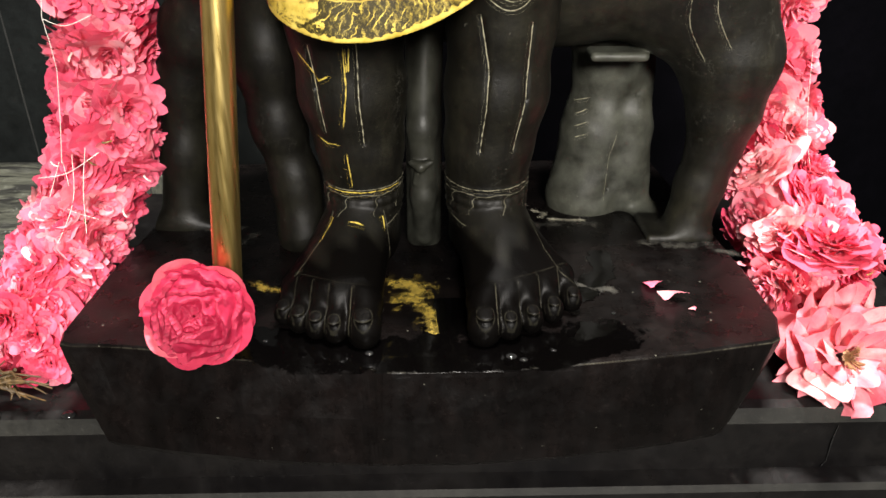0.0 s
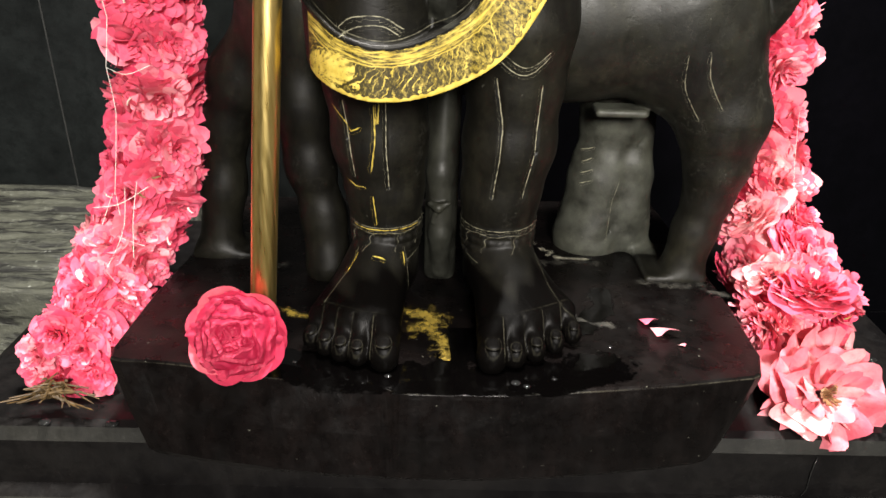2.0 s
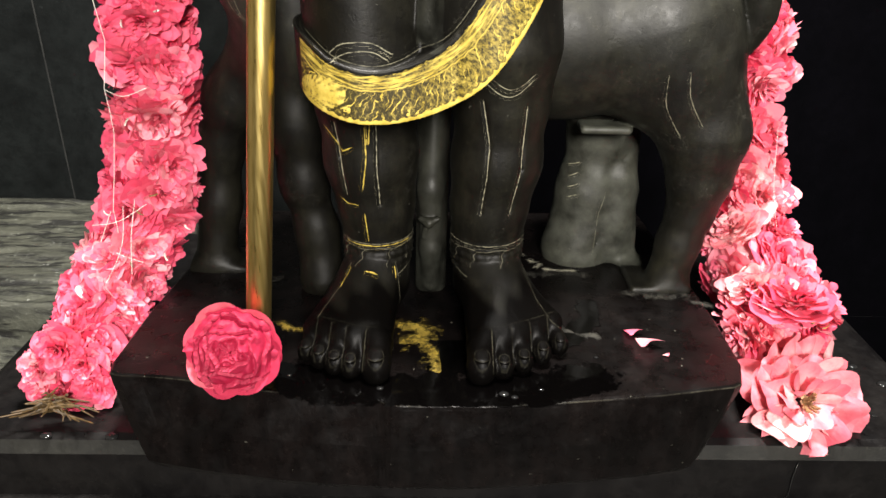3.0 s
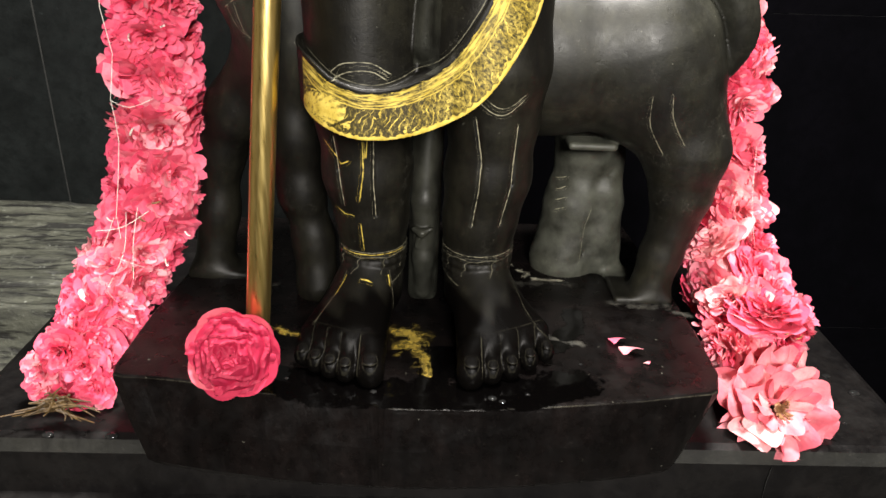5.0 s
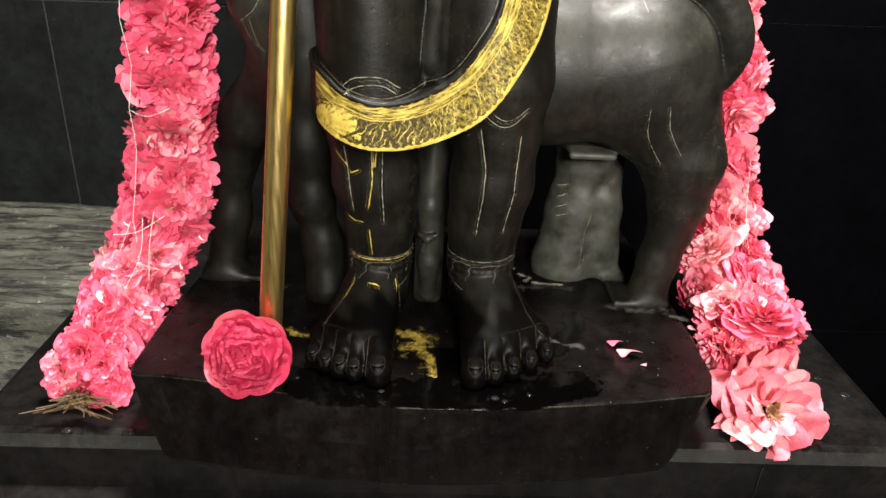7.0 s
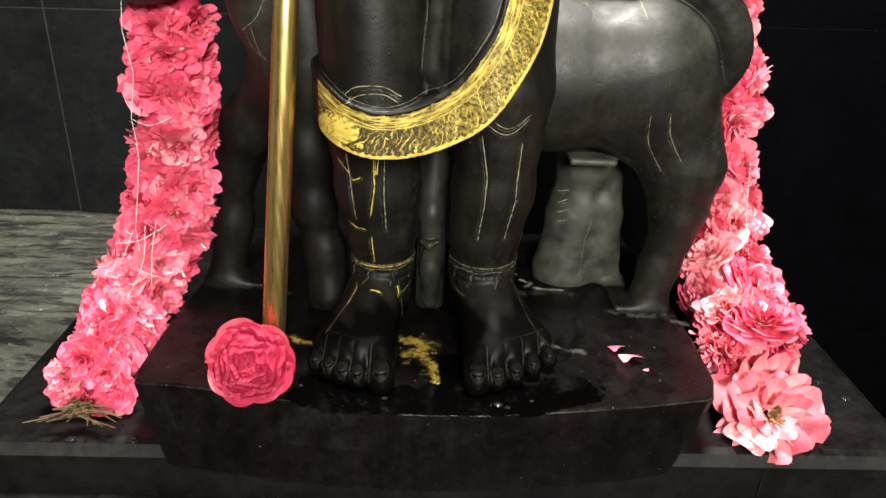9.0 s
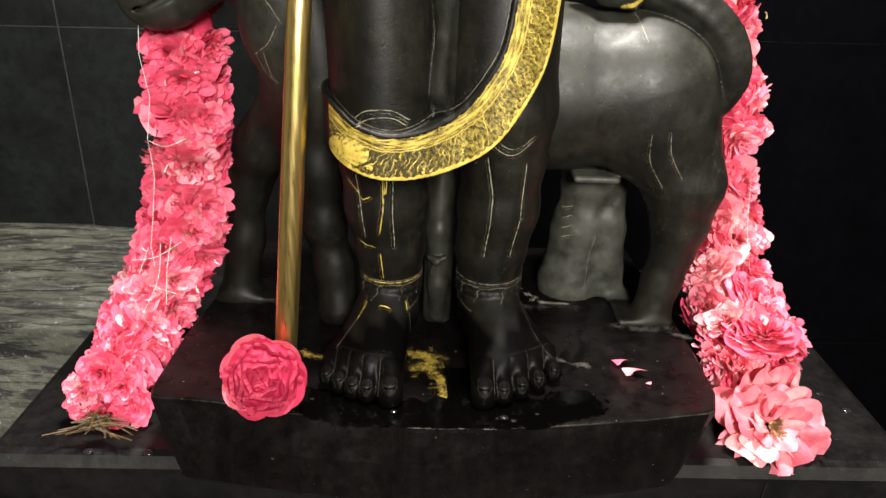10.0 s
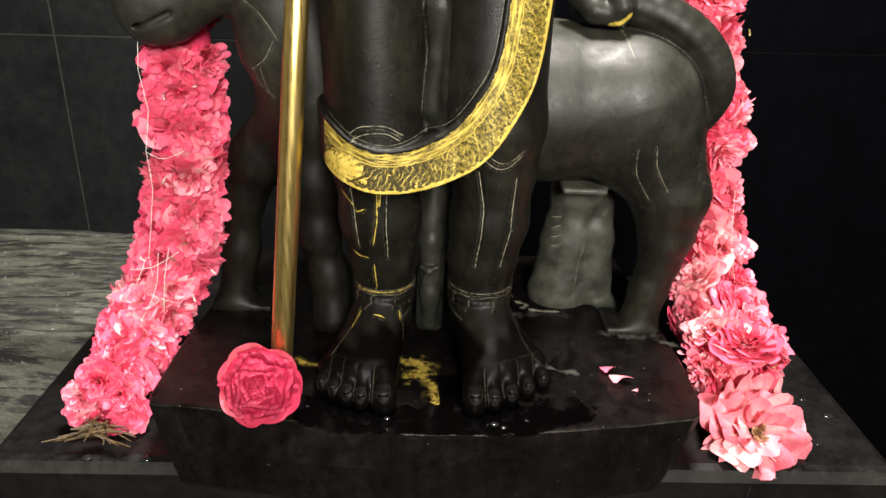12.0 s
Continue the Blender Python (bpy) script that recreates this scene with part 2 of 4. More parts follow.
def petal_material(name, deep, mid, pale, pale_from, wash=0.5):
    m, nt, sh = material(name)
    tip = attribute(nt, "tip")
    isle = attribute(nt, "tone")
    each = nt.nodes.new("ShaderNodeObjectInfo").outputs["Random"]
    vein = noise_of(nt, 210, 4, 0.6)
    f = maths(nt, "ADD", maths(nt, "MULTIPLY", isle, 0.5), maths(nt, "MULTIPLY", each, 0.5))
    col = ramp(nt, f, (0.15, deep), (0.6, mid), (0.97, pale))
    base = ramp(nt, tip, (0.0, wash), (pale_from, 0.0))
    # wash up to 0.5: crevice shade is painted in as a deeper petal foot
    col = mix(nt, base, col, pale if wash > 0.5 else deep)
    blotch = noise_of(nt, 85, 3, 0.6)
    col = mix(nt, ramp(nt, blotch, (0.44, 0.0), (0.70, 0.5)), col, deep)
    col = mix(nt, maths(nt, "MULTIPLY", vein, 0.2), col, deep)
    nt.links.new(col, sh.inputs["Base Color"])
    sh.inputs["Roughness"].default_value = 0.55
    sh.inputs["Specular IOR Level"].default_value = 0.22
    bump(nt, sh, mix(nt, 0.55, noise_of(nt, 120, 3, 0.6), vein), 0.6, 0.0022)
    tr = nt.nodes.new("ShaderNodeBsdfTranslucent")
    nt.links.new(col, tr.inputs["Color"])
    mx = nt.nodes.new("ShaderNodeMixShader")
    mx.inputs[0].default_value = 0.28
    nt.links.new(sh.outputs[0], mx.inputs[1])
    nt.links.new(tr.outputs[0], mx.inputs[2])
    nt.links.new(mx.outputs[0], nt.nodes["Material Output"].inputs["Surface"])
    return m


PETAL = petal_material("rose_petal", (0.66, 0.050, 0.120), (0.86, 0.175, 0.270), (0.94, 0.55, 0.58), 0.5)
PETAL_DEEP = petal_material("deep_rose_petal", (0.31, 0.012, 0.042), (0.50, 0.045, 0.092), (0.72, 0.23, 0.25), 0.45)
PETAL_OPEN = petal_material("open_rose_petal", (0.60, 0.08, 0.13), (0.82, 0.27, 0.31), (0.93, 0.76, 0.70), 0.92, 0.95)
PETAL_WARM = petal_material("bruised_rose_petal", (0.74, 0.085, 0.145), (0.90, 0.30, 0.35), (0.95, 0.70, 0.67), 0.8, 0.8)
PETAL_MID = petal_material("mid_rose_petal", (0.68, 0.060, 0.130), (0.88, 0.215, 0.300), (0.94, 0.64, 0.64), 0.7, 0.75)
PETAL_PALE = petal_material("pale_rose_petal", (0.68, 0.085, 0.15), (0.84, 0.28, 0.34), (0.93, 0.72, 0.69), 0.90, 0.95)


# ---------------------------------------------------------------- building helpers
def part(name, bm, mat, parent=None, label="", smooth=False):
    me = bpy.data.meshes.new(name)
    bm.to_mesh(me)
    bm.free()
    me.materials.append(mat)
    if smooth:
        me.polygons.foreach_set("use_smooth", [True] * len(me.polygons))
    ob = new(name, me)
    ob.parent = parent
    if label:
        ob["label"] = label
    return ob


def box(bm, lo, hi, bevel=0.0, seg=1):
    made = bmesh.ops.create_cube(bm, size=1.0)
    size, mid = Vector(hi) - Vector(lo), (Vector(hi) + Vector(lo)) / 2
    for v in made["verts"]:
        v.co = Vector((v.co.x * size.x, v.co.y * size.y, v.co.z * size.z)) + mid
    if bevel:
        edges = list({e for v in made["verts"] for e in v.link_edges})
        bmesh.ops.bevel(bm, geom=edges, offset=bevel, segments=seg, profile=0.6, affect="EDGES")
    return bm


def tube(bm, pts, radii, sides=10, caps=True):
    pts = [Vector(p) for p in pts]
    rings = []
    ref = Vector((0.31, 0.2, 0.93)).normalized()
    for i, p in enumerate(pts):
        d = (pts[min(i + 1, len(pts) - 1)] - pts[max(i - 1, 0)]).normalized()
        a = d.cross(ref).normalized() if abs(d.dot(ref)) < 0.95 else d.cross(Vector((1, 0, 0))).normalized()
        b = d.cross(a)
        r = radii[i] if isinstance(radii, (list, tuple)) else radii
        rings.append([bm.verts.new(p + r * (a * math.cos(2 * math.pi * k / sides) + b * math.sin(2 * math.pi * k / sides))) for k in range(sides)])
    for u, w in zip(rings, rings[1:]):
        for k in range(sides):
            bm.faces.new((u[k], u[(k + 1) % sides], w[(k + 1) % sides], w[k]))
    if caps:
        bm.faces.new(rings[0][::-1])
        bm.faces.new(rings[-1])
    return bm


def spline(pts, n):
    """n + 1 points along a smooth curve through pts (tuples of any length)."""
    p = np.array([pts[0], *pts, pts[-1]], float)
    out = []
    for i in range(n + 1):
        s = min(i / n * (len(pts) - 1), len(pts) - 1 - 1e-6)
        k, u = int(s), s - int(s)
        a, b, c, d = p[k], p[k + 1], p[k + 2], p[k + 3]
        out.append(0.5 * (2 * b + (c - a) * u + (2 * a - 5 * b + 4 * c - d) * u * u + (3 * b - a - 3 * c + d) * u ** 3))
    return out


# ---------------------------------------------------------------- carved forms: a distance field, skinned
class Carving:
    def __init__(self, lo, hi, h):
        self.h, self.lo = h, np.array(lo, np.float32)
        self.n = [int((b - a) / h) + 1 for a, b in zip(lo, hi)]
        self.ax = [np.float32(a) + np.arange(n, dtype=np.float32) * np.float32(h) for a, n in zip(lo, self.n)]
        self.val = np.full(self.n, 0.04, np.float32)

    def within(self, lo, hi):
        s = []
        for a, b, ax in zip(lo, hi, self.ax):
            i, j = np.searchsorted(ax, a), np.searchsorted(ax, b)
            s.append(slice(int(i), int(j)))
        g = [self.ax[0][s[0]][:, None, None], self.ax[1][s[1]][None, :, None], self.ax[2][s[2]][None, None, :]]
        return tuple(s), g

    @staticmethod
    def smin(a, b, k):
        if k <= 0:
            return np.minimum(a, b)
        t = np.clip(0.5 + 0.5 * (b - a) / k, 0, 1)
        return b + (a - b) * t - k * t * (1 - t)

    @staticmethod
    def cone(g, a, b, ra, rb, squash=(1, 1, 1)):
        q = [(x - c) / s for x, c, s in zip(g, a, squash)]
        d = [(e - c) / s for e, c, s in zip(b, a, squash)]
        t = np.clip((q[0] * d[0] + q[1] * d[1] + q[2] * d[2]) / max(sum(c * c for c in d), 1e-9), 0, 1)
        r = sum((u - t * c) ** 2 for u, c in zip(q, d))
        return (np.sqrt(r) - (ra + (rb - ra) * t)) * min(squash)

    def add(self, a, b, ra, rb, k=0.01, squash=(1, 1, 1), cut=False):
        m = [max(ra, rb) * s + 0.035 for s in squash]
        s, g = self.within([min(u, v) - w for u, v, w in zip(a, b, m)], [max(u, v) + w for u, v, w in zip(a, b, m)])
        d = self.cone(g, a, b, ra, rb, squash)
        self.val[s] = -self.smin(-self.val[s], d, k) if cut else self.smin(self.val[s], d, k)

    def limb(self, rows, k=0.01, squash=(1, 1, 1), cut=False):
        for (a, ra), (b, rb) in zip(rows, rows[1:]):
            self.add(a, b, ra, rb, k, squash, cut)

    def block(self, lo, hi, r=0.008, k=0.01):
        s, g = self.within([c - 0.035 for c in lo], [c + 0.035 for c in hi])
        q = [np.abs(x - (a + b) / 2) - ((b - a) / 2 - r) for x, a, b in zip(g, lo, hi)]
        out = np.sqrt(sum(np.maximum(c, 0) ** 2 for c in q))
        d = out + np.minimum(np.maximum(np.maximum(q[0], q[1]), q[2]), 0) - r
        self.val[s] = self.smin(self.val[s], d, k)

    def skin(self):
        """Vertices and quads of the surface where the field is nought."""
        v = self.val
        ins = v < 0
        n0, n1, n2 = v.shape
        cnt = np.zeros((n0 - 1, n1 - 1, n2 - 1), np.uint8)
        for i in (0, 1):
            for j in (0, 1):
                for k in (0, 1):
                    cnt += ins[i:n0 - 1 + i, j:n1 - 1 + j, k:n2 - 1 + k]
        act = np.argwhere((cnt > 0) & (cnt < 8))
        ids = np.full(cnt.shape, -1, np.int32)
        ids[tuple(act.T)] = np.arange(len(act))
        pos, tot = np.zeros((len(act), 3), np.float32), np.zeros(len(act), np.float32)
        corner = [(i, j, k) for i in (0, 1) for j in (0, 1) for k in (0, 1)]
        for a in corner:
            for axis in range(3):
                if a[axis]:
                    continue
                b = list(a)
                b[axis] = 1
                va = v[tuple((act + a).T)]
                vb = v[tuple((act + b).T)]
                on = (va < 0) != (vb < 0)
                t = np.where(on, va / np.where(on, va - vb, 1), 0)
                p = np.array(a, np.float32)[None] + t[:, None] * (np.array(b) - np.array(a))[None]
                pos += np.where(on[:, None], p, 0)
                tot += on
        pos = (act + pos / tot[:, None]) * self.h + self.lo
        quads = []
        for axis in range(3):
            sl0, sl1 = [slice(None)] * 3, [slice(None)] * 3
            sl0[axis], sl1[axis] = slice(None, -1), slice(1, None)
            e = np.argwhere(ins[tuple(sl0)] != ins[tuple(sl1)])
            u, w = [x for x in range(3) if x != axis]
            e = e[(e[:, u] > 0) & (e[:, w] > 0) & (e[:, u] < v.shape[u] - 1) & (e[:, w] < v.shape[w] - 1)]
            du, dw = np.eye(3, dtype=int)[u], np.eye(3, dtype=int)[w]
            q = np.stack([ids[tuple(c.T)] for c in (e - du - dw, e - dw, e, e - du)], 1)
            flip = ins[tuple(e.T)] == (axis == 1)
            q[flip] = q[flip][:, ::-1]
            quads.append(q)
        return pos, np.concatenate(quads)


def settle(pos, slide, lean, splay):
    """Set a carved figure on the plinth: slid a little, leaning by its height over the plinth, and spread sideways and in depth."""
    x, y, z = pos.T
    h = z - TOP
    out = np.stack((x + slide[0] + splay[0] * x + lean[0] * h, y + slide[1] + splay[1] * x + splay[2] * (y - 0.7) + lean[1] * h, z + lean[2] * h + splay[3] * x * h), 1)
    return np.ascontiguousarray(out, np.float32)


def skinned(name, carving, mat, masks, stance):
    """One mesh from a carving; masks maps an attribute's name to its value at each vertex."""
    pos, quads = carving.skin()
    me = bpy.data.meshes.new(name)
    me.vertices.add(len(pos))
    me.vertices.foreach_set("co", settle(pos, *stance).ravel())
    me.loops.add(quads.size)
    me.loops.foreach_set("vertex_index", quads.ravel())
    me.polygons.add(len(quads))
    me.polygons.foreach_set("loop_start", np.arange(0, quads.size, 4))
    me.polygons.foreach_set("use_smooth", np.ones(len(quads), bool))
    me.update(calc_edges=True)
    me.validate()
    for key, fn in masks.items():
        a = me.attributes.new(key, "FLOAT", "POINT")
        a.data.foreach_set("value", fn(pos).astype(np.float32))
    me.materials.append(mat)
    return new(name, me)


def to_line(p, q, pts):
    """Distance in a plane from the points (p, q) to a polyline."""
    best = np.full(np.broadcast(p, q).shape, 9.0, np.float32)
    for (a, b), (c, d) in zip(pts, pts[1:]):
        l = max((c - a) ** 2 + (d - b) ** 2, 1e-9)
        t = np.clip(((p - a) * (c - a) + (q - b) * (d - b)) / l, 0, 1)
        best = np.minimum(best, np.hypot(p - a - t * (c - a), q - b - t * (d - b)))
    return best


def signed_line(p, q, pts):
    """Distance in a plane from the points (p, q) to a polyline, negative on its other side."""
    best = np.full(np.broadcast(p, q).shape, 9.0, np.float32)
    for (a, b), (c, d) in zip(pts, pts[1:]):
        l = max((c - a) ** 2 + (d - b) ** 2, 1e-9)
        t = np.clip(((p - a) * (c - a) + (q - b) * (d - b)) / l, 0, 1)
        away = np.hypot(p - a - t * (c - a), q - b - t * (d - b))
        side = np.where((c - a) * (q - b) - (d - b) * (p - a) < 0, -1, 1)
        best = np.where(away < np.abs(best), away * side, best)
    return best


def drawn(rows):
    """The nearest of many drawn lines, rows of (signed distance, weight, where it may be): its distance in millimetres and its weight."""
    d, w = np.full(len(rows[0][0]), 9.0), np.zeros(len(rows[0][0]))
    for sd, weight, on in rows:
        near = on & (np.abs(sd) < np.abs(d)) & (np.abs(sd) < 0.003)
        d, w = np.where(near, sd, d), np.where(near, weight, w)
    return np.clip(d * 1000, -9, 9), w


def stroke(d, half, soft=0.0008):
    return np.clip((half + soft - d) / soft, 0, 1)


# ---------------------------------------------------------------- the setting
TOP = 0.85      # top of the statue's plinth
DECK = 0.772    # top of the platform


def setting():
    bm = bmesh.new()
    box(bm, (-2.2, -2.6, -0.1), (2.2, 1.6, 0.0))
    tagged(part("floor", bm, FLOOR), "worn dark stone floor of the shrine", "floor", kind="structure")
    bm = bmesh.new()
    box(bm, (-2.2, -2.6, 2.8), (2.2, 1.6, 2.9))
    tagged(part("ceiling", bm, PLASTER), "smoke-darkened plaster ceiling", "ceiling", kind="structure")
    for name, lo, hi in (("wall_west", (-2.0, -2.5, 0), (-1.8, 1.300, 2.8)), ("wall_east", (1.8, -2.5, 0), (2.0, 1.300, 2.8)),
                         ("wall_south", (-1.8, -2.5, 0), (1.8, -2.3, 2.8))):
        bm = bmesh.new()
        box(bm, lo, hi)
        tagged(part(name, bm, PLASTER), "smoke-darkened plaster wall", "wall", kind="structure")
    bm = bmesh.new()
    box(bm, (-2.0, 1.3012, 0), (2.0, 1.48, 2.8))
    wall = tagged(part("wall_north", bm, GROUT), "dark granite panelled wall, right half painted darker for shade", "wall", kind="structure")
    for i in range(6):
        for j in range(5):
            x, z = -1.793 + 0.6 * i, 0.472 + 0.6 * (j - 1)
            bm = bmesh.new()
            # right of x 0: panels in the painted shade colour, joints nearly closed
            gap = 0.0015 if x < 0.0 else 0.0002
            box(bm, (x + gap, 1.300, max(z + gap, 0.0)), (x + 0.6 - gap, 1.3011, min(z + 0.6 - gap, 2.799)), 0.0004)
            part("panel", bm, PANEL if x < 0.0 else UNLIT_PANEL, wall)

    # rough ledge of bedrock behind and beside the platform
    bm = bmesh.new()
    nx, ny = 260, 90
    grid = []
    for j in range(ny + 1):
        row = []
        for i in range(nx + 1):
            x, v = -1.78 + 1.405 * i / nx, j / ny
            y = 0.918 + 0.381 * v
            n = noise.fractal(Vector((x * 3.0, y * 26, 0.3)), 0.7, 2.1, 5)
            n2 = noise.noise(Vector((x * 9, y * 40, 2.0)))
            z = 0.702 + 0.006 * max(-1.3, min(0.7, n * 2.2)) + 0.0015 * n2
            if j == 0:
                y += 0.003 * noise.noise(Vector((x * 8, 0, 0)))
            row.append(bm.verts.new((x, y, z)))
        grid.append(row)
    for j in range(ny):
        for i in range(nx):
            bm.faces.new((grid[j][i], grid[j][i + 1], grid[j + 1][i + 1], grid[j + 1][i]))
    prev = grid[0]
    for k, (dy, z) in enumerate(((-0.003, 0.698), (-0.001, 0.66), (0.0, 0.624), (-0.008, 0.619), (-0.008, 0.4), (-0.008, 0.0))):
        row = [bm.verts.new((v.co.x, 0.918 + dy + 0.0025 * noise.noise(Vector((v.co.x * 7, k, 4))), z)) for v in prev]
        for i in range(nx):
            bm.faces.new((row[i], row[i + 1], prev[i + 1], prev[i]))
        prev = row
    back = [bm.verts.new((v.co.x, v.co.y, 0.0)) for v in grid[-1]]
    for i in range(nx):
        bm.faces.new((grid[-1][i], grid[-1][i + 1], back[i + 1], back[i]))
    for i, flip in ((0, False), (nx, True)):
        bm.faces.new([row[i] for row in grid] + [back[i], prev[i]])
    bmesh.ops.recalc_face_normals(bm, faces=bm.faces)
    tagged(part("ledge", bm, LEDGE, None, "", True), "rough weathered grey stone ledge beside the platform", "ledge", kind="structure")

    # platform: an overhanging top slab with a chamfered lip over a recessed block
    profile = ((0.568, DECK), (0.561, DECK - 0.003), (0.5575, DECK - 0.016), (0.5595, DECK - 0.018), (0.559, 0.708), (0.545, 0.704), (0.5425, 0.698), (0.5425, 0.655), (0.558, 0.65), (0.558, 0.0))
    x0, x1, yb = -0.360, 0.535, 1.0
    bm = bmesh.new()
    rings = []
    for y, z in profile:
        out = 0.568 - y
        rings.append([bm.verts.new(c) for c in ((x0 - out, y, z), (x1 + out, y, z), (x1 + out, yb, z), (x0 - out, yb, z))])
    for a, b in zip(rings, rings[1:]):
        for k in range(4):
            bm.faces.new((b[k], b[(k + 1) % 4], a[(k + 1) % 4], a[k]))
    bm.faces.new(rings[0])
    bm.faces.new(rings[-1][::-1])
    bmesh.ops.recalc_face_normals(bm, faces=bm.faces)
    slab = part("platform", bm, SLAB)
    slab.data.materials.append(LIP)
    for k in (1, 5):
        for f in slab.data.polygons[4 * k:4 * k + 4]:
            f.material_index = 1
    tagged(slab, "dark oiled stone platform with a pale chamfered lip", "platform", kind="structure")


setting()


def plinth():
    """The slab that the figures stand on: bowed front, sides drawn in towards the foot."""
    bm = bmesh.new()
    brow = spline(((-0.186, 0.5455), (-0.140, 0.5415), (-0.052, 0.5245), (0.012, 0.5175), (0.030, 0.5135), (0.046, 0.5080), (0.090, 0.5085), (0.140, 0.5105), (0.235, 0.5215), (0.316, 0.5365)), 34)
    top = [(-0.188, 0.755), (-0.196, 0.65), (-0.198, 0.562), (-0.194, 0.549)] + [tuple(float(v) for v in p) for p in brow] + [(0.323, 0.541), (0.332, 0.568), (0.334, 0.64), (0.331, 0.735), (0.322, 0.90), (-0.18, 0.90)]
    foot = []
    for x, y in top:
        if y < 0.550:
            u = (x - 0.067) / 0.262
            foot.append((0.062 + u * 0.226, 0.497 + 0.028 * abs(u) ** 2.0))
        elif y < 0.57:
            foot.append((-0.166 if x < 0 else 0.298, 0.540))
        else:
            foot.append((max(-0.15, min(0.27, x)), y))
    rows = []
    for f, z, grow in ((0, TOP, -0.003), (0, TOP - 0.0012, -0.0014), (0, TOP - 0.0018, -0.0008), (0, TOP - 0.0026, -0.0004), (0.03, TOP - 0.006, 0.0), (0.5, 0.811, 0.001), (0.93, DECK + 0.005, 0.0), (1.0, DECK, -0.004)):
        row = []
        for (a, b), (c, d) in zip(top, foot):
            x, y = a + (c - a) * f, b + (d - b) * f
            m = Vector((x - 0.067, y - 0.7, 0)).normalized()
            w = 0.0012 * noise.noise(Vector((x * 30, y * 30, z * 40)))
            row.append(bm.verts.new((x + m.x * (grow + w), y + m.y * (grow + w), z)))
        rows.append(row)
    for a, b in zip(rows, rows[1:]):
        for k in range(len(a)):
            q = (k + 1) % len(a)
            bm.faces.new((a[k], a[q], b[q], b[k]))
    bm.faces.new(rows[0][::-1])
    bm.faces.new(rows[-1])
    bmesh.ops.recalc_face_normals(bm, faces=bm.faces)
    worn = [0.0] * len(bm.verts)
    bm.verts.index_update()
    for v in rows[2]:
        if v.co.y < 0.56:
            worn[v.index] = 0.08 + 0.06 * math.sin(v.co.x * 47)
    ob = part("statue_plinth", bm, PLINTH)
    ob.data.attributes.new("chalk", "FLOAT", "POINT").data.foreach_set("value", worn)
    tagged(ob, "black oiled stone statue plinth with bowed front edge", "plinth")


plinth()


# ---------------------------------------------------------------- the standing figure
HEM = [(-0.085, 1.098), (-0.048, 1.082), (-0.022, 1.067), (0.022, 1.058), (0.065, 1.067), (0.104, 1.092), (0.131, 1.13), (0.146, 1.165), (0.153, 1.22), (0.157, 1.30), (0.160, 1.46)]


HEM = [tuple(float(v) for v in p) for p in spline(HEM, 50)]


def hem_side(x, z):
    d = to_line(x, z, HEM)
    inside = (z > np.interp(x, [p[0] for p in HEM], [p[1] for p in HEM])) & (x < 0.16)
    return np.where(inside, -d, d)


DRIPS = (-2.6, -2.0, -1.25, -0.55)
# each foot: the ankle's x and the toe tips, the big toe first
FEET = ((0.016, ((0.024, 0.532), (0.003, 0.534), (-0.011, 0.539), (-0.0245, 0.547), (-0.037, 0.557))),
        (0.118, ((0.110, 0.533), (0.1285, 0.536), (0.1455, 0.545), (0.1625, 0.558), (0.179, 0.573))))


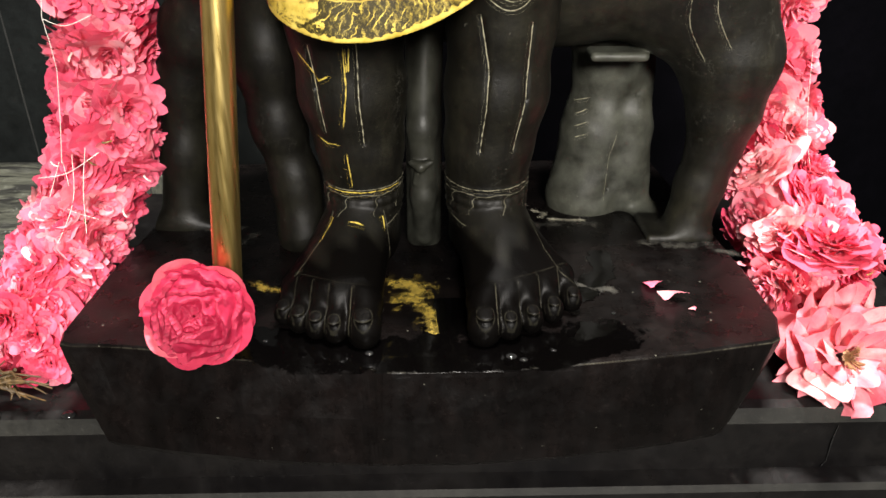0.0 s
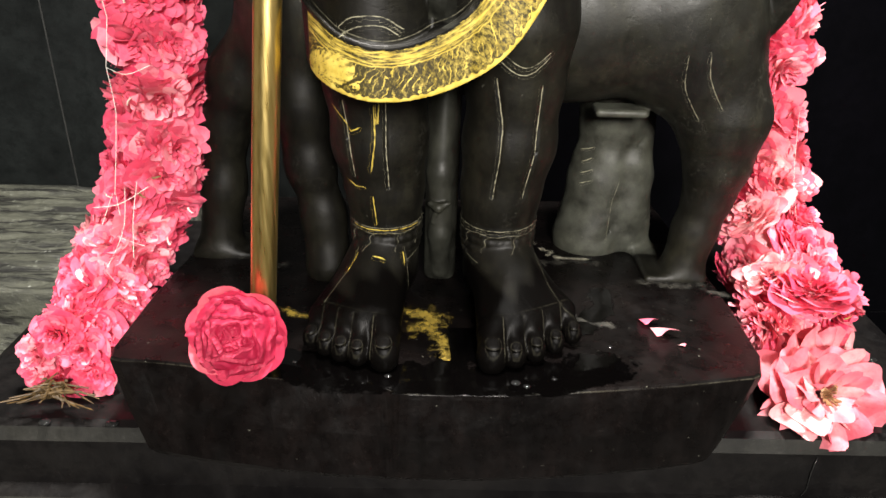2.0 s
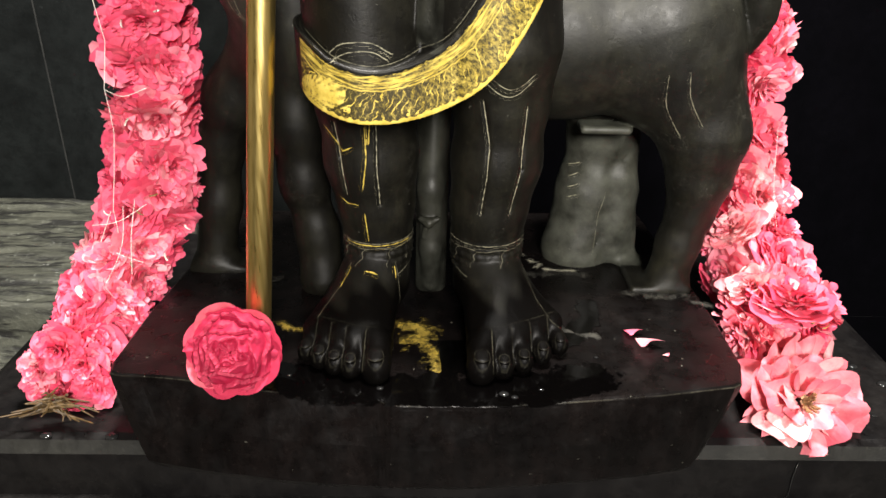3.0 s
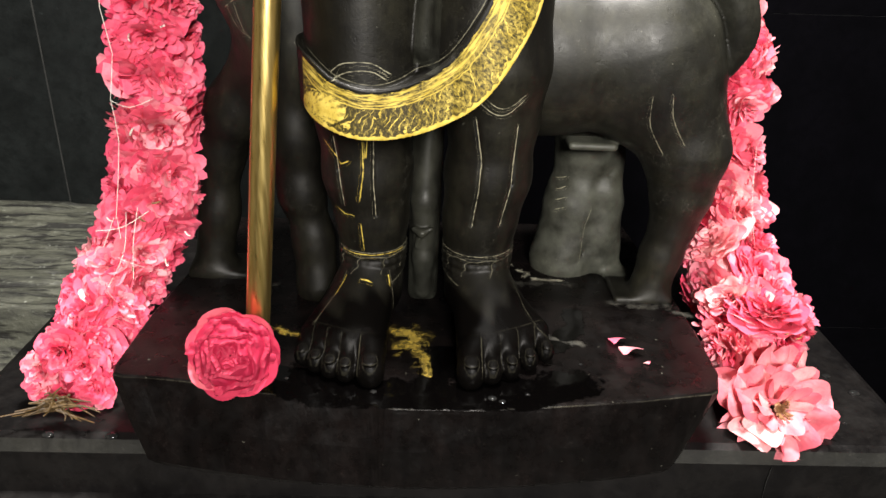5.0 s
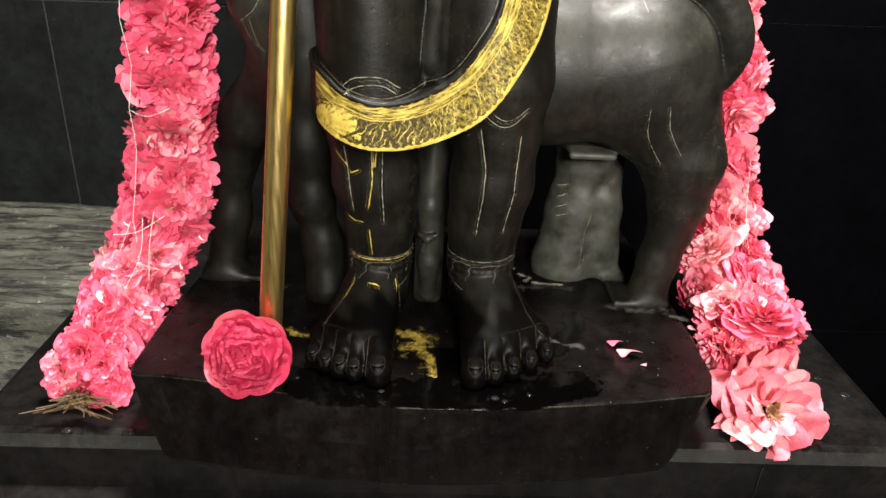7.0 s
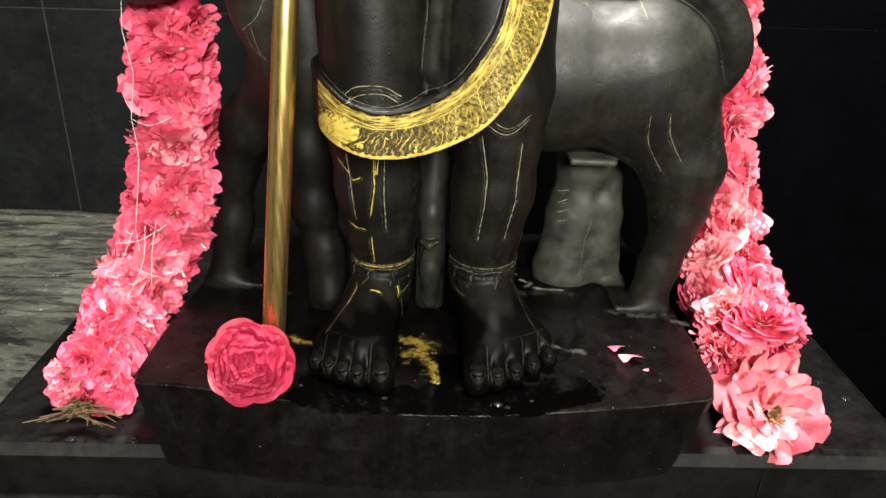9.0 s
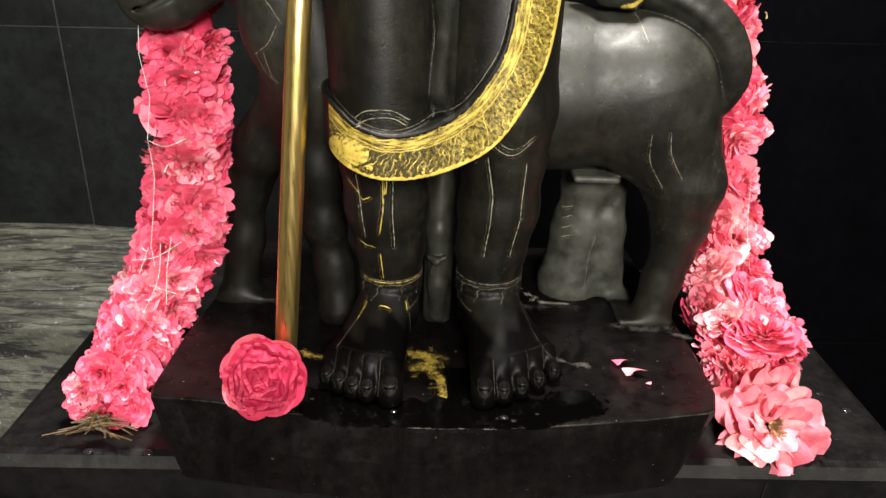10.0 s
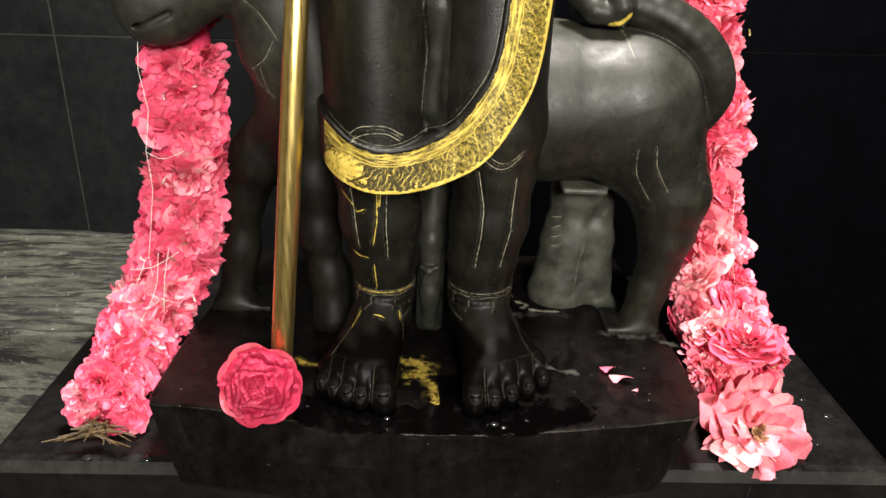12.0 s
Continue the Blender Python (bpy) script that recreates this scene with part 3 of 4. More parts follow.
def standing_figure():
    c = Carving((-0.105, 0.49, TOP - 0.006), (0.225, 0.80, 1.42), 0.00125)
    # legs
    c.limb([((0.017, 0.664, 0.885), 0.0265), ((0.017, 0.660, 0.925), 0.0275), ((0.016, 0.657, 0.962), 0.032), ((0.012, 0.653, 1.005), 0.0385), ((0.009, 0.648, 1.06), 0.041), ((0.006, 0.645, 1.11), 0.044), ((0.002, 0.65, 1.3), 0.048)], 0.014)
    c.limb([((0.117, 0.664, 0.885), 0.028), ((0.116, 0.660, 0.925), 0.029), ((0.117, 0.657, 0.962), 0.0325), ((0.121, 0.653, 1.005), 0.037), ((0.122, 0.648, 1.06), 0.038), ((0.121, 0.642, 1.105), 0.044), ((0.114, 0.65, 1.3), 0.05)], 0.014)
    # broad flat feet: heel, an instep that fans out to the toes, square-ended toes with nails
    for ax, toes in FEET:
        c.add((ax, 0.676, 0.868), (ax, 0.652, 0.892), 0.026, 0.026, 0.015)
        for n, (x, y) in enumerate(toes):
            r = 0.0122 if n == 0 else 0.0088 - 0.0003 * n
            c.add((ax + 0.15 * (x - ax), 0.640, 0.890), (x + 0.10 * (ax - x), y + 0.040, 0.866), 0.021, 0.0125, 0.016, (1, 1, 0.95))
            c.add((x + 0.08 * (ax - x), y + 0.036, 0.866), (x, y + 0.010, 0.862), r, r * 0.98, 0.004, (1, 1, 1.15))
            c.add((x, y + 0.012, 0.861), (x, y + 0.0075, 0.860), r * 0.98, r * 0.94, 0.002, (1, 0.8, 1.12))
            top = 0.862 + r * 1.08
            c.add((x, y + 0.004, top - 0.001), (x, y + 0.012, top), r * 0.52, r * 0.56, 0.0015, (1, 1, 0.28))
            if n:
                px, py = toes[n - 1]
                mx, my = (px + x) / 2 + (0.0018 if n == 1 else 0.0) * (1 if x > px else -1), (py + y) / 2
                c.add((mx, my + 0.001, 0.876), (mx * 0.95 + ax * 0.05, my + 0.034, 0.882), 0.0030, 0.0012, 0.003, cut=True)
    # anklets: a band with a rim above and below and hanging studs
    for x in (0.017, 0.1165):
        r = 0.0302 if x < 0.1 else 0.0318
        for z, w, q in ((0.936, 0.0017, 1.0), (0.931, 0.0024, 0.98), (0.924, 0.0040, 0.93), (0.916, 0.0036, 0.93), (0.909, 0.0015, 0.97)):
            ring = [((x + r * q * math.cos(a), 0.660 + r * q * math.sin(a), z + 0.10 * r * math.sin(a)), w) for a in np.linspace(0, 2 * math.pi, 25)]
            c.limb(ring, 0.002)
        for a in DRIPS:
            p = (x + (r + 0.001) * math.cos(a), 0.660 + (r + 0.001) * math.sin(a), 0.929 + 0.1 * r * math.sin(a))
            c.add(p, (p[0], p[1], p[2] - 0.009), 0.0014, 0.0009, 0.002)
    # stone web between the legs and a hanging tassel
    c.block((0.050, 0.700, TOP - 0.004), (0.081, 0.745, 1.12), 0.010, 0.008)
    c.limb([((0.066, 0.700, 0.862), 0.009), ((0.065, 0.698, 0.90), 0.010), ((0.064, 0.700, 0.96), 0.012), ((0.066, 0.705, 1.05), 0.008)], 0.006)
    c.limb([((0.055, 0.688, 0.934), 0.0028), ((0.063, 0.684, 0.931), 0.0040), ((0.072, 0.686, 0.935), 0.0025)], 0.003)
    c.limb([((0.061, 0.688, 0.928), 0.003), ((0.058, 0.690, 0.915), 0.0018)], 0.003)
    # draped garment over both thighs, cut along the hem
    s, g = c.within((-0.10, 0.50, 1.03), (0.2, 0.78, 1.45))
    cloth = c.cone(g, (0.013, 0.634, 1.05), (0.002, 0.645, 1.37), 0.047, 0.056, (1, 1.45, 1))
    cloth = c.smin(cloth, c.cone(g, (0.106, 0.630, 1.05), (0.112, 0.645, 1.37), 0.055, 0.056, (1, 1.36, 1)), 0.010)
    side = hem_side(g[0], g[2])
    skirt = np.maximum(cloth, side)
    taut = c.smin(c.cone(g, (0.013, 0.634, 1.05), (0.002, 0.645, 1.37), 0.047, 0.056, (1, 1.45, 1)), c.cone(g, (0.106, 0.630, 1.05), (0.112, 0.645, 1.37), 0.055, 0.056, (1, 1.36, 1)), 0.07) + 0.004
    taut = np.minimum(taut, cloth)
    band = np.maximum(np.maximum(taut - 0.0065, side), -(side + 0.037))
    bead = np.sqrt(np.maximum(taut - 0.005, -0.004) ** 2 + (side + 0.038) ** 2) - 0.0018
    c.val[s] = c.smin(c.smin(c.smin(c.val[s], skirt, 0.004), band, 0.002), bead, 0.0015)
    c.limb([((0.064, 0.600, 1.30), 0.010), ((0.063, 0.598, 1.21), 0.012), ((0.062, 0.596, 1.17), 0.006), ((0.061, 0.598, 1.125), 0.010)], 0.005)
    # shallow grooves on the shins and round the knees
    for pts in (((0.020, 1.05), (0.020, 1.01), (0.022, 0.973)), ((-0.014, 1.045), (-0.010, 1.015), (-0.006, 0.983)), ((0.105, 1.065), (0.112, 1.028), (0.108, 0.966)), ((0.140, 1.06), (0.139, 1.007), (0.133, 0.967))):
        for (a, b), (e, f) in zip(pts, pts[1:]):
            s2, g2 = c.within((min(a, e) - 0.006, 0.585, f - 0.004), (max(a, e) + 0.006, 0.65, b + 0.004))
            c.val[s2] += 0.0012 * np.exp(-(to_line(g2[0], g2[2], ((a, b), (e, f))) / 0.0016) ** 2)

    front = lambda p: p[:, 1] < 0.672

    def lines(p):
        x, y, z = p.T
        low = front(p) & (z < 1.09)
        rows = [(signed_line(x, z, pts), 0.9, low) for pts in (
            ((0.020, 1.05), (0.020, 1.01), (0.022, 0.973)), ((-0.014, 1.045), (-0.010, 1.015), (-0.006, 0.983)), ((0.105, 1.065), (0.112, 1.028), (0.111, 1.0), (0.108, 0.966)), ((0.140, 1.06), (0.139, 1.007), (0.133, 0.967)),
            [tuple(q) for q in spline(((0.104, 1.083), (0.118, 1.072), (0.130, 1.072), (0.142, 1.083)), 12)], [tuple(q) for q in spline(((0.106, 1.089), (0.120, 1.078), (0.131, 1.078), (0.143, 1.088)), 12)])]
        rows += [(signed_line(x, z, [tuple(q) for q in spline(pts, 12)]), 0.7, front(p)) for pts in (((-0.010, 1.107), (0.000, 1.114), (0.020, 1.115), (0.034, 1.107)), ((-0.008, 1.102), (0.004, 1.108), (0.020, 1.109), (0.031, 1.103)))]
        rows.append((hem_side(x, z) + 0.0405, 0.35, front(p) & (z < 1.3)))
        for ax in (0.017, 0.1165):
            tilt = z - 0.10 * (y - 0.66)
            r = np.hypot(x - ax, y - 0.66)
            near = (r > 0.024) & (r < 0.040) & (y < 0.672)
            rows += [(tilt - 0.9365, 0.55, near), (tilt - 0.9315 + 0.0008 * np.sin(x * 240), 0.30, near), (tilt - 0.908, 0.26, near)]
            turn = np.arctan2(y - 0.66, x - ax)
            for a in DRIPS:
                rows.append(((turn - a) * r - 0.3 * (tilt - 0.918) + 0.0012 * np.sin(tilt * 700), 0.32, near & (tilt < 0.931) & (tilt > 0.912 + 0.004 * math.sin(a * 9))))
        upper = (z > 0.860) & (z < 0.905)
        for ax, toes in FEET:
            for k, (tx, ty) in enumerate(toes):
                rad = 0.0068 if k == 0 else 0.0046
                rows.append((np.hypot((x - tx) * 1.05, (y - ty - 0.006) * 0.9) - rad, 0.040 - 0.004 * k, upper & (np.hypot(x - tx, y - ty) < 0.014)))
                if k:
                    px, py = toes[k - 1]
                    rows.append((signed_line(x, y, (((px + tx) / 2, (py + ty) / 2 + 0.002), ((px + tx) / 2 * 0.97 + ax * 0.03, (py + ty) / 2 + 0.036))), 0.13 if k == 1 else 0.045, upper))
            rows.append((signed_line(x, y, tuple((tx, ty + 0.040) for tx, ty in toes)), 0.025, upper))
        for pts, w in ((((-0.002, 0.640), (-0.010, 0.615), (-0.030, 0.590)), 0.22), (((0.032, 0.64), (0.042, 0.612), (0.048, 0.580)), 0.24), (((0.148, 0.64), (0.160, 0.612), (0.185, 0.588)), 0.10)):
            rows.append((signed_line(x, y, pts), w, z < 0.915))
        return drawn(rows)

    def dabs(p):
        x, y, z = p.T
        low = front(p) & (z < 1.05)
        rows = [(signed_line(x, z, pts), 0.85, low) for pts in (
            ((0.011, 1.043), (0.0115, 1.015), (0.008, 0.988)), ((0.009, 0.962), (0.010, 0.950), (0.011, 0.938)), ((-0.022, 1.039), (-0.012, 1.027), (-0.008, 1.021), (-0.002, 1.024)),
            ((-0.012, 0.976), (-0.006, 0.972), (0.001, 0.972)), ((0.015, 1.045), (0.014, 1.03)))]
        r = np.hypot(x - 0.017, y - 0.66)
        tilt = z - 0.10 * (y - 0.66)
        rows.append((tilt - 0.9345, 0.95, (r > 0.026) & (x < 0.046) & (x > -0.009) & (y < 0.65)))
        for pts in (((-0.004, 0.638), (0.016, 0.626), (0.036, 0.638)), ((-0.002, 0.636), (-0.006, 0.622), (-0.012, 0.612)), ((0.031, 0.64), (0.035, 0.625)), ((0.010, 0.618), (0.018, 0.617))):
            rows.append((signed_line(x, y, pts), 0.95, z < 0.912))
        return drawn(rows)

    def band(p):
        """Along the hem, depth in from it, and whether the vertex lies on the band."""
        x, y, z = p.T
        e = hem_side(x, z)
        on = (y < 0.64) & (x > -0.034) & (x < 0.168) & (e < 0.003) & (e > -0.043)
        line = np.array(spline(HEM, 240))[:, :2]
        run = np.concatenate(([0], np.cumsum(np.hypot(*np.diff(line, axis=0).T))))
        along = np.zeros(len(p))
        idx = np.nonzero(on)[0]
        for part_ in np.array_split(idx, 60):
            d = np.hypot(x[part_][:, None] - line[:, 0], z[part_][:, None] - line[:, 1])
            k = np.clip(d.argmin(1), 1, len(line) - 2)
            t = line[k + 1] - line[k - 1]
            t /= np.linalg.norm(t, axis=1)[:, None]
            along[part_] = run[k] + (x[part_] - line[k, 0]) * t[:, 0] + (z[part_] - line[k, 1]) * t[:, 1]
        return along, e, on.astype(float)

    def paste(p):
        x, y, z = p.T
        blob = np.hypot((x + 0.016) / 0.019, (z - 1.080) / 0.012)
        tuft = 0.5 + 0.5 * np.sin(30 * np.arctan2(z - 1.076, x + 0.030))
        return np.where((blob < 1.0) & (y < 0.64), 1.0 - 0.6 * blob * tuft, 0.0)

    def dust_and_sheen(p):
        x, y, z = p.T
        web = (np.abs(x - 0.066) < 0.02) & (y > 0.678) & (y < 0.72)
        # the pleat's highlight streak is painted in as a paler grey
        pleat = (np.abs(x - 0.062) < 0.010) & (z > 1.11) & (y < 0.62)
        return np.where(web, 0.13, np.where(pleat, 0.12, 0.0))

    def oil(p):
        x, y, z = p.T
        # full below about z 0.905, about a third above it
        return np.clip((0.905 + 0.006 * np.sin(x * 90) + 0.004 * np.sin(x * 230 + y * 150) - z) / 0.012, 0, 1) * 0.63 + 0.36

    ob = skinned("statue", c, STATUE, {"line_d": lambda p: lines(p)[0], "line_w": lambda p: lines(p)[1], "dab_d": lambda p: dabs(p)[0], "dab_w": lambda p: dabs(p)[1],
                                           "band_s": lambda p: band(p)[0], "band_e": lambda p: band(p)[1], "band_on": lambda p: band(p)[2], "paste": paste, "dust_and_sheen": dust_and_sheen, "oil": oil}, ((0.0022, -0.0097), (0.0188, 0.0298, -0.0158), (-0.0169, -0.0094, -0.0599, -0.0542)))
    tagged(ob, "black stone statue legs with yellow paste on the carved hem", "statue")


standing_figure()


# ---------------------------------------------------------------- the cow behind it
def cow():
    c = Carving((-0.29, 0.62, TOP - 0.006), (0.42, 0.92, 1.36), 0.0019)
    # trunk, rump, chest, neck and head
    c.limb([((-0.045, 0.765, 1.115), 0.078), ((0.06, 0.765, 1.105), 0.080), ((0.18, 0.76, 1.105), 0.082), ((0.272, 0.758, 1.108), 0.080)], 0.02, (1, 1.08, 1))
    c.add((0.275, 0.735, 1.12), (0.298, 0.735, 1.06), 0.062, 0.052, 0.03)
    c.limb([((-0.04, 0.75, 1.11), 0.066), ((-0.075, 0.735, 1.165), 0.058), ((-0.10, 0.725, 1.25), 0.052), ((-0.115, 0.72, 1.32), 0.045)], 0.02)
    c.limb([((-0.105, 0.715, 1.275), 0.050), ((-0.16, 0.70, 1.228), 0.040), ((-0.196, 0.692, 1.198), 0.036), ((-0.206, 0.690, 1.194), 0.034)], 0.02)
    for dy in (-0.014, 0.014):
        c.add((-0.236, 0.685 + dy, 1.210), (-0.242, 0.680 + dy, 1.212), 0.006, 0.006, 0.004, cut=True)
    c.limb([((-0.242, 0.690, 1.182), 0.003), ((-0.205, 0.655, 1.177), 0.003), ((-0.18, 0.657, 1.190), 0.003)], 0.003, cut=True)
    # hind legs
    c.limb([((0.302, 0.728, 1.080), 0.051), ((0.328, 0.724, 1.015), 0.041), ((0.331, 0.722, 0.970), 0.029), ((0.329, 0.724, 0.935), 0.0215), ((0.323, 0.726, 0.900), 0.0200), ((0.318, 0.728, 0.862), 0.022)], 0.014)
    c.limb([((0.242, 0.80, 1.06), 0.045), ((0.244, 0.80, 1.0), 0.030), ((0.240, 0.80, 0.93), 0.031), ((0.232, 0.80, 0.86), 0.038)], 0.02)
    c.limb([((0.262, 0.805, 1.0), 0.026), ((0.268, 0.802, 0.93), 0.024), ((0.276, 0.80, 0.86), 0.024)], 0.012)
    c.limb([((0.285, 0.777, 0.985), 0.002), ((0.258, 0.778, 0.955), 0.003), ((0.246, 0.776, 0.925), 0.004), ((0.244, 0.774, 0.86), 0.005)], 0.004, cut=True)
    c.limb([((0.268, 0.788, 0.950), 0.019), ((0.267, 0.789, 0.90), 0.021), ((0.267, 0.790, 0.87), 0.020)], 0.008)
    c.block((0.210, 0.718, 1.012), (0.260, 0.75, 1.020), 0.004, 0.004)
    s2, g2 = c.within((0.19, 0.74, TOP), (0.31, 0.85, 1.02))
    c.val[s2] += (0.0007 * np.sin(g2[0] * 150 + 3 * np.sin(g2[2] * 47)) * np.sin(g2[2] * 83 + 2 * np.sin(g2[0] * 61)) + 0 * g2[1]).astype(np.float32)
    # low rough footing under the hooves
    c.block((0.276, 0.706, TOP - 0.005), (0.338, 0.79, TOP + 0.005), 0.004, 0.012)
    c.block((-0.188, 0.742, TOP - 0.005), (-0.118, 0.80, TOP + 0.005), 0.004, 0.012)
    # forelegs
    c.limb([((-0.058, 0.73, 1.09), 0.045), ((-0.062, 0.72, 1.02), 0.028), ((-0.056, 0.718, 0.96), 0.021), ((-0.045, 0.718, 0.91), 0.019), ((-0.040, 0.712, 0.86), 0.024)], 0.018)
    c.limb([((-0.085, 0.755, 1.08), 0.042), ((-0.128, 0.762, 1.03), 0.030), ((-0.147, 0.764, 0.985), 0.022), ((-0.155, 0.764, 0.92), 0.020), ((-0.163, 0.762, 0.86), 0.022)], 0.018)
    # tail arched over the rump, with its fold
    c.limb([(tuple(float(v) for v in p[:3]), float(p[3])) for p in spline(((0.215, 0.75, 1.212, 0.015), (0.250, 0.735, 1.214, 0.019), (0.302, 0.722, 1.198, 0.021), (0.340, 0.718, 1.168, 0.020), (0.356, 0.718, 1.132, 0.017), (0.349, 0.722, 1.100, 0.012)), 18)], 0.003)
    c.limb([(tuple(float(v) for v in p), 0.0022) for p in spline(((0.262, 0.708, 1.202), (0.300, 0.700, 1.186), (0.332, 0.697, 1.158), (0.343, 0.699, 1.128)), 10)], 0.004, cut=True)
    # hand and cloth end resting on the back
    c.limb([((0.238, 0.735, 1.30), 0.018), ((0.240, 0.726, 1.24), 0.016), ((0.247, 0.712, 1.210), 0.011)], 0.006)
    c.limb([((0.20, 0.735, 1.225), 0.013), ((0.222, 0.722, 1.205), 0.012), ((0.245, 0.715, 1.200), 0.010)], 0.006)

    def lines(p):
        x, y, z = p.T
        face = y < 0.735
        rows = [(signed_line(x, z, [tuple(q) for q in spline(pts, 12)]), w, face) for pts, w in (
            (((0.272, 1.077), (0.275, 1.055), (0.282, 1.040), (0.295, 1.021)), 0.55), (((0.290, 1.081), (0.294, 1.062), (0.300, 1.050), (0.311, 1.033)), 0.55), (((-0.115, 1.138), (-0.099, 1.150), (-0.09, 1.166)), 0.6), (((-0.113, 1.136), (-0.106, 1.120), (-0.097, 1.114)), 0.45),
            (((-0.105, 1.140), (-0.101, 1.122), (-0.094, 1.112)), 0.45), (((-0.12, 1.205), (-0.10, 1.19), (-0.085, 1.17)), 0.5), (((0.247, 1.196), (0.252, 1.186), (0.258, 1.167)), 0.5))]
        for k in range(4):
            rows.append((signed_line(x, z, ((0.2145, 0.962 - 0.011 * k), (0.2215, 0.966 - 0.011 * k))), 0.9, y < 0.80))
        rows.append((signed_line(x, z, ((0.252, 0.935), (0.247, 0.915), (0.246, 0.868))), 0.35, y < 0.80))
        return drawn(rows)

    def paste(p):
        x, y, z = p.T
        return 0.96 * stroke(to_line(x, z, ((0.236, 1.193), (0.246, 1.196), (0.254, 1.204))), 0.0014, 0.0015) * (y < 0.72)

    def dust_and_sheen(p):
        x, y, z = p.T
        far = (x > 0.19) & (x < 0.30) & (y > 0.76) & (z < 1.02)
        plate = (x > 0.20) & (x < 0.268) & (z > 1.006) & (z < 1.026) & (y < 0.755)
        # the trunk greys gradually from z 1.06 to 1.15
        return np.where(plate, 0.34, np.where(far, 0.31, 0.09 * np.clip((z - 1.06) / 0.09, 0, 1)))

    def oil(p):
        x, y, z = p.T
        # forelegs blacken downward from about z 1.10; the tail along its length
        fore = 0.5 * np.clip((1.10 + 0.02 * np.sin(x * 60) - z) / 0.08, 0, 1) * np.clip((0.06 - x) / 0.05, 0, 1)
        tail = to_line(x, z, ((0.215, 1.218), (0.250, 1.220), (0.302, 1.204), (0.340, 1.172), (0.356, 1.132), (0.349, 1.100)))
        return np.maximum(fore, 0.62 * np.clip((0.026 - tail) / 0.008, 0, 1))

    ob = skinned("cow_statue", c, STATUE, {"line_d": lambda p: lines(p)[0], "line_w": lambda p: lines(p)[1], "paste": paste, "dust_and_sheen": dust_and_sheen, "oil": oil}, ((-0.0019, -0.0099), (0.0205, 0.0176, -0.0214), (-0.0298, -0.0094, -0.0705, -0.0593)))
    tagged(ob, "black stone cow statue with tail arched over the rump", "statue")


cow()


# ---------------------------------------------------------------- brass staff
def staff():
    bm = bmesh.new()
    foot, lean = Vector((-0.0725, 0.554, TOP)), Vector((0.082, 0.10, 1.0))
    heights = (0.0, 0.001, 0.003, 0.3, 0.66)
    tube(bm, [foot + lean * h for h in heights], [0.0084, 0.0095, 0.0099, 0.0099, 0.0099], 40)
    tagged(part("staff", bm, BRASS, None, "", True), "polished round brass staff leaning on the plinth", "staff")


staff()


# ---------------------------------------------------------------- roses
def petal_cloud(petals, nu=6, nv=4, joined=False):
    """Vertices, faces, tip and tone values of many petals that wrap round the rose's axis.
    Each is (angle, half-angle, rim radius, rim height, foot height, flare, tuck, crumple)."""
    rng = random.Random(len(petals) * 7 + 3)
    verts, faces, tips, tones = [], [], [], []
    if joined:
        verts, tips, tones = [(0.0, 0.0, petals[0][4])], [0.0], [0.5]
    for th, half, rim, top, foot, flare, tuck, crumple in petals:
        base, tone = len(verts), rng.random()
        p1, p2, p3 = (rng.uniform(0, 6.28) for _ in range(3))
        for j in range(nv + 1):
            v = j / nv
            for i in range(nu + 1):
                u = 2 * i / nu - 1
                w = v * (1 - 0.13 * abs(u) ** 3 + 0.035 * math.sin(4 * u + p1))
                cup = flare < 0
                r = rim * (0.18 + 0.82 * w ** abs(flare)) * (1 + tuck * u)
                if cup:
                    r += rim * 0.9 * max(0.0, w - 0.8) ** 1.5
                r += crumple * w * w * (math.sin(3.4 * u + p2) + 0.6 * math.sin(6.2 * u + p3))
                h = foot + (top - foot) * w ** (1.5 if cup else 0.75) + crumple * 0.9 * w * w * (math.sin(4.1 * u + p3) + 0.6 * math.sin(6.8 * u + p1))
                if 0 < flare < 0.9:
                    h -= 0.30 * rim * max(0.0, w - 0.72) ** 1.4 * 2.0
                a = th + half * u * (0.45 + 0.55 * math.sin(math.pi / 2 * min(1.0, w / 0.6)))
                verts.append((r * math.cos(a), r * math.sin(a), h))
                tips.append(v)
                tones.append(tone)
        if joined:
            for i in range(nu):
                faces.append((0, base + i, base + i + 1))
        for j in range(nv):
            for i in range(nu):
                q = base + j * (nu + 1) + i
                faces.append((q, q + 1, q + nu + 2, q + nu + 1))
    return verts, faces, tips, tones


def petal_mesh(name, petals, mat, nu=4, nv=4, joined=False):
    verts, faces, tips, tones = petal_cloud(petals, nu, nv, joined)
    me = bpy.data.meshes.new(name)
    me.from_pydata(verts, [], faces)
    me.attributes.new("tip", "FLOAT", "POINT").data.foreach_set("value", tips)
    me.attributes.new("tone", "FLOAT", "POINT").data.foreach_set("value", tones)
    me.polygons.foreach_set("use_smooth", [True] * len(faces))
    me.materials.append(mat)
    return me


